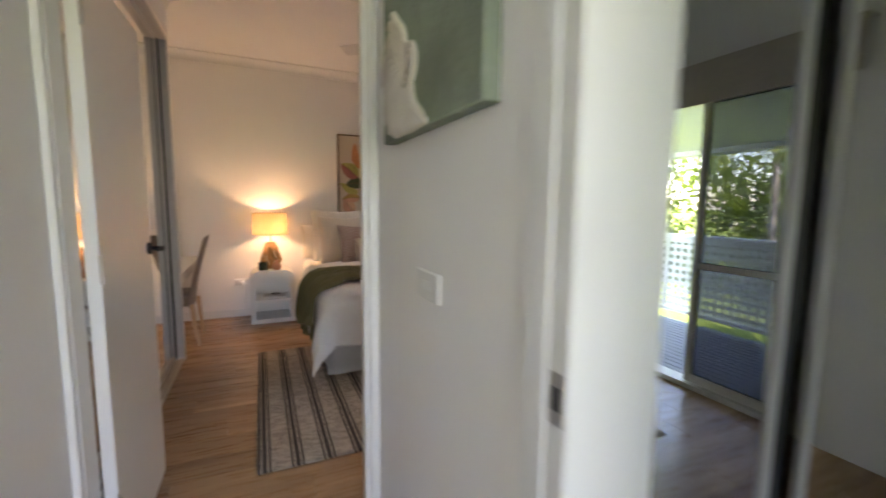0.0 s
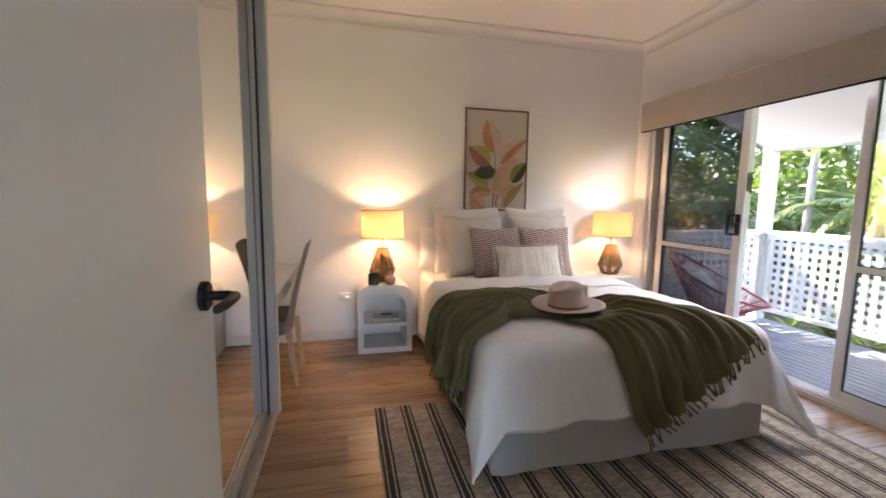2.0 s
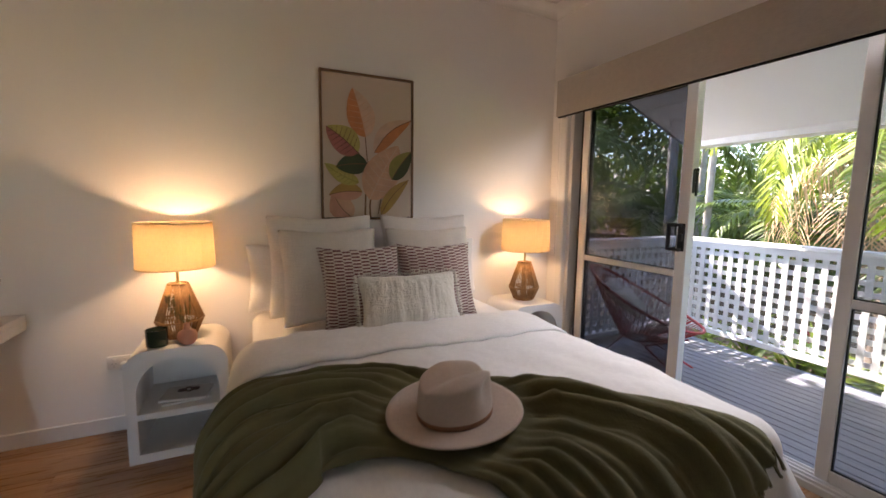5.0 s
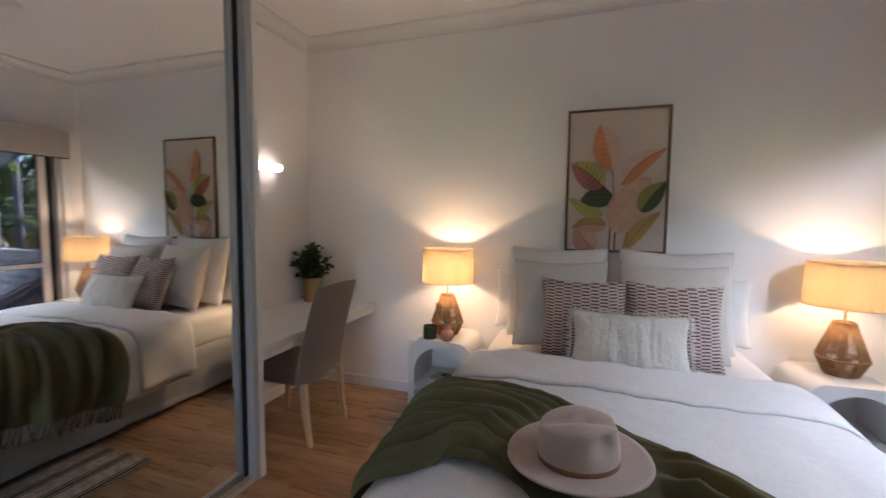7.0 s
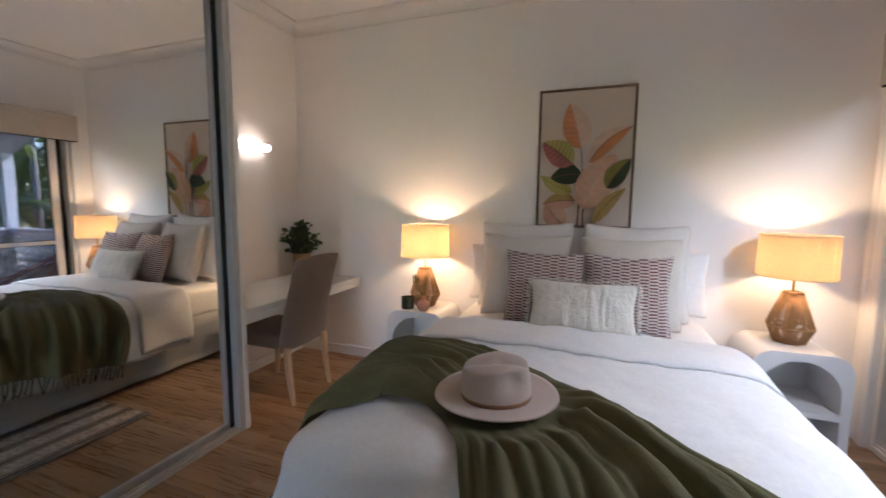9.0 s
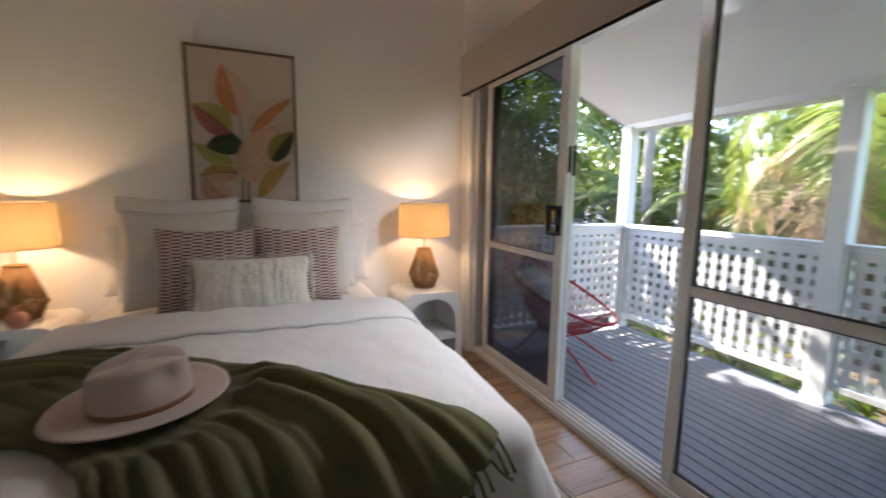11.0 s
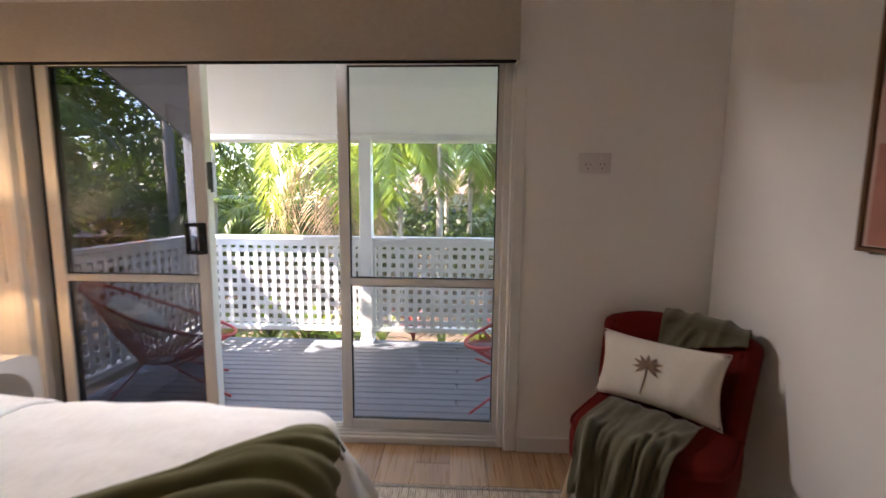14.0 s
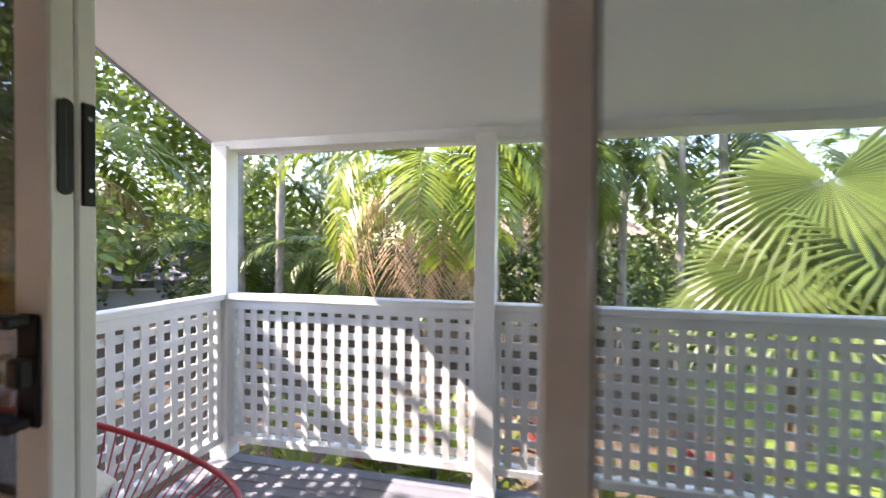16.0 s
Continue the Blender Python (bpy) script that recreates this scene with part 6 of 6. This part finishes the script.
def palms():
    w = math.pi
    # slender trunks near the veranda corner
    palm(8.0, 7.16, 6.2, 0.055, 9, 2.2, 0.5, "slender pale-trunked palm by the veranda", G2, seed=1)
    palm(8.0, 7.80, 6.6, 0.085, 9, 2.4, 0.5, "slender pale-trunked palm by the veranda", G2, seed=2)
    # bright arching palm with dry fronds
    palm(8.2, 4.75, 2.35, 0.11, 17, 2.5, 0.55, "bright arching palm with dry hanging fronds", G1, 11, -0.3, 1.1, 2.0, 3, DBARK, w)
    palm(9.2, 6.3, 1.2, 0.07, 15, 2.2, 0.5, "low bushy green palm", G2, 0, -0.2, 1.2, 1.6, 4, DBARK)
    palm(9.6, 5.2, 0.5, 0.07, 15, 2.2, 0.5, "low bushy green palm", G3, 0, 0.0, 1.3, 1.5, 5, DBARK)
    palm(9.0, 8.6, 1.0, 0.07, 15, 2.3, 0.5, "low bushy green palm", G2, 0, -0.1, 1.2, 1.6, 6, DBARK)
    palm(9.0, 3.0, 2.9, 0.07, 14, 2.3, 0.5, "feather palm with drooping fronds", G2, 3, -0.4, 1.0, 2.1, 7, BARK)
    palm(10.5, 1.6, 2.6, 0.08, 14, 2.4, 0.5, "feather palm with drooping fronds", G2, 2, -0.4, 1.0, 2.0, 8, BARK)
    palm(10.0, 0.2, 3.4, 0.08, 14, 2.4, 0.5, "feather palm with drooping fronds", G3, 0, -0.4, 1.0, 2.0, 9, BARK)
    palm(12.0, 3.6, 3.0, 0.09, 14, 2.6, 0.55, "feather palm among the garden trees", G1, 0, -0.3, 1.1, 1.8, 10)
    palm(12.5, 6.5, 3.4, 0.09, 14, 2.6, 0.55, "feather palm among the garden trees", G1, 0, -0.3, 1.1, 1.8, 11)
    palm(11.5, 9.5, 3.0, 0.09, 14, 2.6, 0.55, "feather palm among the garden trees", G2, 0, -0.3, 1.1, 1.8, 12)
    palm(7.0, 10.0, 2.6, 0.08, 14, 2.3, 0.5, "feather palm among the garden trees", G2, 2, -0.3, 1.1, 1.8, 13)
    palm(5.6, 12.0, 3.4, 0.09, 14, 2.5, 0.5, "feather palm among the garden trees", G2, 0, -0.3, 1.1, 1.8, 14)
    palm(13.0, -2.5, 3.2, 0.09, 14, 2.6, 0.55, "feather palm among the garden trees", G2, 0, -0.3, 1.1, 1.8, 15)
    palm(11.5, -4.5, 2.8, 0.09, 14, 2.6, 0.55, "feather palm among the garden trees", G1, 0, -0.3, 1.1, 1.8, 16)
    palm(16.0, 1.0, 4.2, 0.1, 13, 2.8, 0.6, "tall feather palm behind the garden", G2, 0, -0.3, 1.1, 1.8, 17)
    palm(16.5, 5.0, 4.0, 0.1, 13, 2.8, 0.6, "tall feather palm behind the garden", G3, 0, -0.3, 1.1, 1.8, 18)
    palm(15.0, 9.0, 4.2, 0.1, 13, 2.8, 0.6, "tall feather palm behind the garden", G2, 0, -0.3, 1.1, 1.8, 19)
    palm(4.6, 9.6, 3.6, 0.07, 15, 1.9, 0.42, "feather palm past the veranda end", G1, 0, -0.4, 1.1, 2.0, 22)
    for i, (x, y) in enumerate(((10.6, 2.4), (11.2, 2.9), (9.8, 0.9), (9.5, 3.9), (10.9, 4.4))):
        palm(x, y, 5.2 + 0.3 * i, 0.05, 8, 2.2, 0.5, "slender grey-trunked palm in the garden", G2, 0, -0.3, 1.1, 1.9, 30 + i)


palms()


def fan_palm(x, y, tops):
    random.seed(77)
    t_ = thing("fan_palm", "fan palm with broad pleated yellow-green leaves", "palm tree", (x, y, GROUND))
    part("trunk", ribbed_trunk((x, y, GROUND - 0.05), (x, y, 0.7), 0.14, 0.11, 12), DBARK, t_, "", "all")
    for (hx, hy, hz, face, tilt, R0) in tops:
        h = Vector((hx, hy, hz))
        c = Vector((x, y, 0.65))
        part("stalk", tube(bm_new(), [c, c.lerp(h, 0.5) + Vector((0, 0, 0.12)), h], [0.018, 0.014, 0.009], 6), FAN, t_, "", "all")
        m = Matrix.Translation(h) @ Matrix.Rotation(radians(face), 4, "Z") @ Matrix.Rotation(radians(tilt), 4, "Y")
        V, F = [], []
        n = 44
        for k in range(n):
            a0, a1 = (radians(-150 + 300 * (k + e) / n) for e in (0, 1))
            am = (a0 + a1) / 2
            R_ = 1.25 * R0 * (0.78 + 0.22 * math.cos(am * 0.5)) * random.uniform(0.93, 1.04)
            f = 0.55
            sag = -0.16 * R_
            i = len(V)
            V += [m @ Vector((0.01 * math.cos(am), 0.01 * math.sin(am), 0)),
                  m @ Vector((R_ * f * math.cos(a0), R_ * f * math.sin(a0), 0.0)),
                  m @ Vector((R_ * f * math.cos(am), R_ * f * math.sin(am), 0.035 * R_)),
                  m @ Vector((R_ * f * math.cos(a1), R_ * f * math.sin(a1), 0.0)),
                  m @ Vector((R_ * 0.82 * math.cos(am - 0.018), R_ * 0.82 * math.sin(am - 0.018), sag * 0.35)),
                  m @ Vector((R_ * 0.82 * math.cos(am + 0.018), R_ * 0.82 * math.sin(am + 0.018), sag * 0.35)),
                  (m @ Vector((R_ * math.cos(am), R_ * math.sin(am), sag * 0.6))) + Vector((0, 0, sag * random.uniform(0.3, 1.1)))]
            F += [(i, i + 1, i + 2), (i, i + 2, i + 3), (i + 1, i + 4, i + 2), (i + 2, i + 4, i + 5), (i + 2, i + 5, i + 3), (i + 4, i + 6, i + 5)]
        quick("fan_leaf", V, F, FAN, t_, "pleated fan leaf with drooping tips")


fan_palm(7.4, 0.5, ((6.9, 1.0, 1.15, 150, 50, 0.80), (6.9, 0.55, 1.95, 150, 60, 0.95), (6.7, 0.2, 1.30, 200, 50, 0.85), (7.2, 1.2, 0.75, 140, 35, 0.75),
                    (7.5, -0.2, 1.9, 230, 60, 0.9), (7.9, 0.6, 1.6, 20, 50, 0.8), (7.0, -0.5, 1.0, 210, 40, 0.8), (6.6, 0.75, 0.70, 160, 25, 0.7)))


def leaf_cloud(V, F, c, r, n, size):
    """Leaves gathered in twig-end clumps within an ellipsoid."""
    c, r = Vector(c), Vector(r)
    for k in range(n // 9):
        while True:
            q = Vector((random.uniform(-1, 1), random.uniform(-1, 1), random.uniform(-1, 1)))
            if 0.25 < q.length < 1:
                break
        o = c + Vector((q.x * r.x, q.y * r.y, q.z * r.z))
        for j in range(9):
            d = Vector((random.gauss(0, 1), random.gauss(0, 1), random.gauss(0, 0.7))).normalized()
            p = o + d * random.uniform(0.02, 0.22) * size / 0.1
            s = Vector((random.gauss(0, 1), random.gauss(0, 1), random.gauss(0, 1))).cross(d).normalized()
            add_leaf(V, F, p, d, s, size * random.uniform(0.7, 1.3), size * 0.3, 0.25)


def tree(x, y, h, clouds, n, size, seed, mat=TREE, label="leafy green garden tree"):
    random.seed(seed)
    t_ = thing("garden_tree", label, "tree", (x, y, GROUND))
    bm = bm_new()
    top = Vector((x + 0.1, y, h * 0.55))
    tube(bm, [(x, y, GROUND - 0.05), (x + 0.05, y + 0.03, h * 0.2), top], [0.11, 0.08, 0.06], 10)
    for c, r in clouds:
        c = Vector(c)
        tube(bm, [top - Vector((0, 0, 0.4)), top.lerp(c, 0.5) + Vector((0, 0, 0.15)), c], [0.045, 0.03, 0.012], 7)
        for j in range(5):
            e = c + Vector((random.uniform(-0.7, 0.7) * r[0], random.uniform(-0.7, 0.7) * r[1], random.uniform(-0.6, 0.6) * r[2]))
            tube(bm, [top.lerp(c, 0.6), c.lerp(e, 0.5) + Vector((0, 0, 0.08)), e], [0.018, 0.012, 0.004], 5)
    part("trunk", bm, DBARK, t_, "branching dark trunk", "all")
    V, F = [], []
    for c, r in clouds:
        leaf_cloud(V, F, c, r, n, size)
    quick("crown", V, F, mat, t_, "loose crown of small green leaves")


tree(5.0, 8.2, 4.0, (((5.0, 8.2, 2.2), (0.7, 0.8, 0.7)), ((5.5, 8.0, 1.4), (0.6, 0.7, 0.6)), ((4.6, 8.6, 3.0), (0.8, 0.8, 0.6)), ((5.4, 8.6, 0.6), (0.6, 0.7, 0.5))), 1100, 0.11, 5)
# Unseen tree past the bed wall, added to keep sun off the deck.
tree(1.4, 9.2, 7.5, (((1.3, 9.0, 5.0), (1.4, 1.3, 1.1)), ((0.4, 9.6, 4.2), (1.2, 1.2, 0.9)), ((2.1, 9.4, 4.3), (0.9, 1.0, 0.8)), ((1.0, 8.8, 6.2), (1.2, 1.2, 0.8)), ((2.15, 9.0, 5.4), (0.8, 1.0, 1.2)), ((2.2, 8.4, 3.8), (0.75, 0.9, 0.9))), 7000, 0.16, 6)
tree(4.0, 13.0, 5.5, (((4.0, 13.0, 3.4), (1.4, 1.2, 1.1)), ((5.2, 13.2, 2.4), (1.0, 1.0, 0.9)), ((3.0, 13.0, 1.8), (1.1, 1.0, 0.9)), ((4.4, 12.6, 1.0), (1.2, 1.0, 0.8))), 1500, 0.15, 7, G3)


def undergrowth():
    random.seed(21)
    V, F = [], []
    for k in range(150):
        x, y = random.uniform(10.5, 20), random.uniform(-9, 17)
        leaf_cloud(V, F, (x, y, random.uniform(-0.7, 0.6 + (x - 10) * 0.12)), (1.0, 1.1, 0.7), 190, 0.17)
    quick("shrubbery", V, F, G3, None, "dense dark green shrubs filling the garden", "stuff", "shrubs")
    V, F = [], []
    for k in range(110):
        x, y = random.uniform(19, 27), random.uniform(-16, 26)
        leaf_cloud(V, F, (x, y, random.uniform(-0.5, 4.6)), (1.7, 1.9, 1.3), 200, 0.34)
    quick("far_trees", V, F, G2, None, "far green trees behind the garden", "stuff", "trees")
    V, F = [], []
    for k in range(60):
        x, y = random.uniform(-3, 10), random.uniform(15, 22)
        leaf_cloud(V, F, (x, y, random.uniform(-0.5, 4.5)), (1.5, 1.5, 1.2), 160, 0.3)
    quick("far_shrubs", V, F, G3, None, "far green shrubs past the veranda's end", "stuff", "shrubs")
    V, F = [], []
    for k in range(80):
        x = random.uniform(6.5, 17)
        leaf_cloud(V, F, (x, random.uniform(11.5, 17.5), random.uniform(1.0, 7.5)), (1.3, 1.3, 1.1), 200, 0.24)
    quick("tall_trees", V, F, G2, None, "tall dark green trees past the veranda's end", "stuff", "trees")
    # rosettes under the balustrade: arching strap leaves that share one mesh a colour
    blades = {}
    for key, mat in (("red", REDL), ("bright", G1), ("mid", G2)):
        bm = bm_new()
        sheet(bm, lambda u, v: (u, (v - 0.5) * 0.15 * math.sin(math.pi * (0.12 + 0.86 * u)), 0.03 * abs(v - 0.5) - 0.35 * u * u), 5, 2)
        blades[key] = mesh_of("leaf", bm, mat, "all")
    for k in range(26):
        x, y = random.uniform(4.85, 5.9), random.uniform(1.2, 5.6)
        z0 = GROUND
        red = random.random() < 0.22
        t_ = thing("bromeliad", "spiky red rosette plant below the deck" if red else "spiky green rosette plant below the deck", "plant", (x, y, z0), "garden rosettes")
        hgt = random.uniform(0.45, 0.80)
        part("stem", tube(bm_new(), [(x, y, z0), (x, y, z0 + hgt)], 0.02, 6), DBARK, t_)
        blade = blades["red" if red else ("bright" if k % 3 else "mid")]
        for j in range(20):
            ob = new("leaf", blade)
            ob.parent = t_
            ob.matrix_parent_inverse = t_.matrix_basis.inverted()
            ob.matrix_basis = Matrix.Translation((x, y, z0 + hgt * random.uniform(0.7, 1.0))) @ Matrix.Rotation(random.uniform(0, math.tau), 4, "Z") @ Matrix.Rotation(-random.uniform(0.15, 1.3), 4, "Y") @ Matrix.Diagonal((random.uniform(0.28, 0.46),) * 3 + (1,))


undergrowth()


def far_house(x, y, w, d, h, roof_col, wall_col, label, turn=0):
    t_ = thing("neighbour_house", label, "house", (x, y, GROUND))
    m = pose(x, y, GROUND, 0, 0, turn)
    part("wall", box(bm_new(), -d / 2, -w / 2, 0, d / 2, w / 2, h, 0.02, 1, m), plain("house_wall", wall_col, 0.8), t_)
    bm = bm_new()
    e = 0.5
    vs = [bm.verts.new(m @ Vector(p)) for p in ((-d / 2 - e, -w / 2 - e, h), (d / 2 + e, -w / 2 - e, h), (d / 2 + e, w / 2 + e, h), (-d / 2 - e, w / 2 + e, h), (0, -w / 2 + 1, h + d * 0.25), (0, w / 2 - 1, h + d * 0.25))]
    for f in ((0, 1, 4), (1, 2, 5, 4), (2, 3, 5), (3, 0, 4, 5), (3, 2, 1, 0)):
        bm.faces.new([vs[i] for i in f])
    bmesh.ops.solidify(bm, geom=bm.faces[:], thickness=0.06)
    part("roof", bm, plain("house_roof", roof_col, 0.6, var=0.15, scale=2, grain=20), t_)
    for yy in (-w * 0.28, w * 0.05, w * 0.3):
        wn_ = part("window", box(bm_new(), -d / 2 - 0.04, yy - 0.5, 0.9, -d / 2 + 0.02, yy + 0.5, 2.0, 0.01, 1, m), plain("window_dark", (0.08, 0.10, 0.12), 0.15), t_, "dark window")
        part("window_frame", box(bm_new(), -d / 2 - 0.06, yy - 0.56, 0.84, -d / 2 - 0.03, yy + 0.56, 0.9, 0.005, 1, m), OUTP, wn_)


far_house(21.5, 2.4, 6, 5, 2.6, (0.52, 0.36, 0.30), (0.70, 0.70, 0.72), "pale neighbouring house with a pinkish roof")
far_house(13.5, 15.0, 5, 4, 1.15, (0.42, 0.42, 0.52), (0.40, 0.45, 0.48), "low outbuilding with a pale lilac roof", 30)
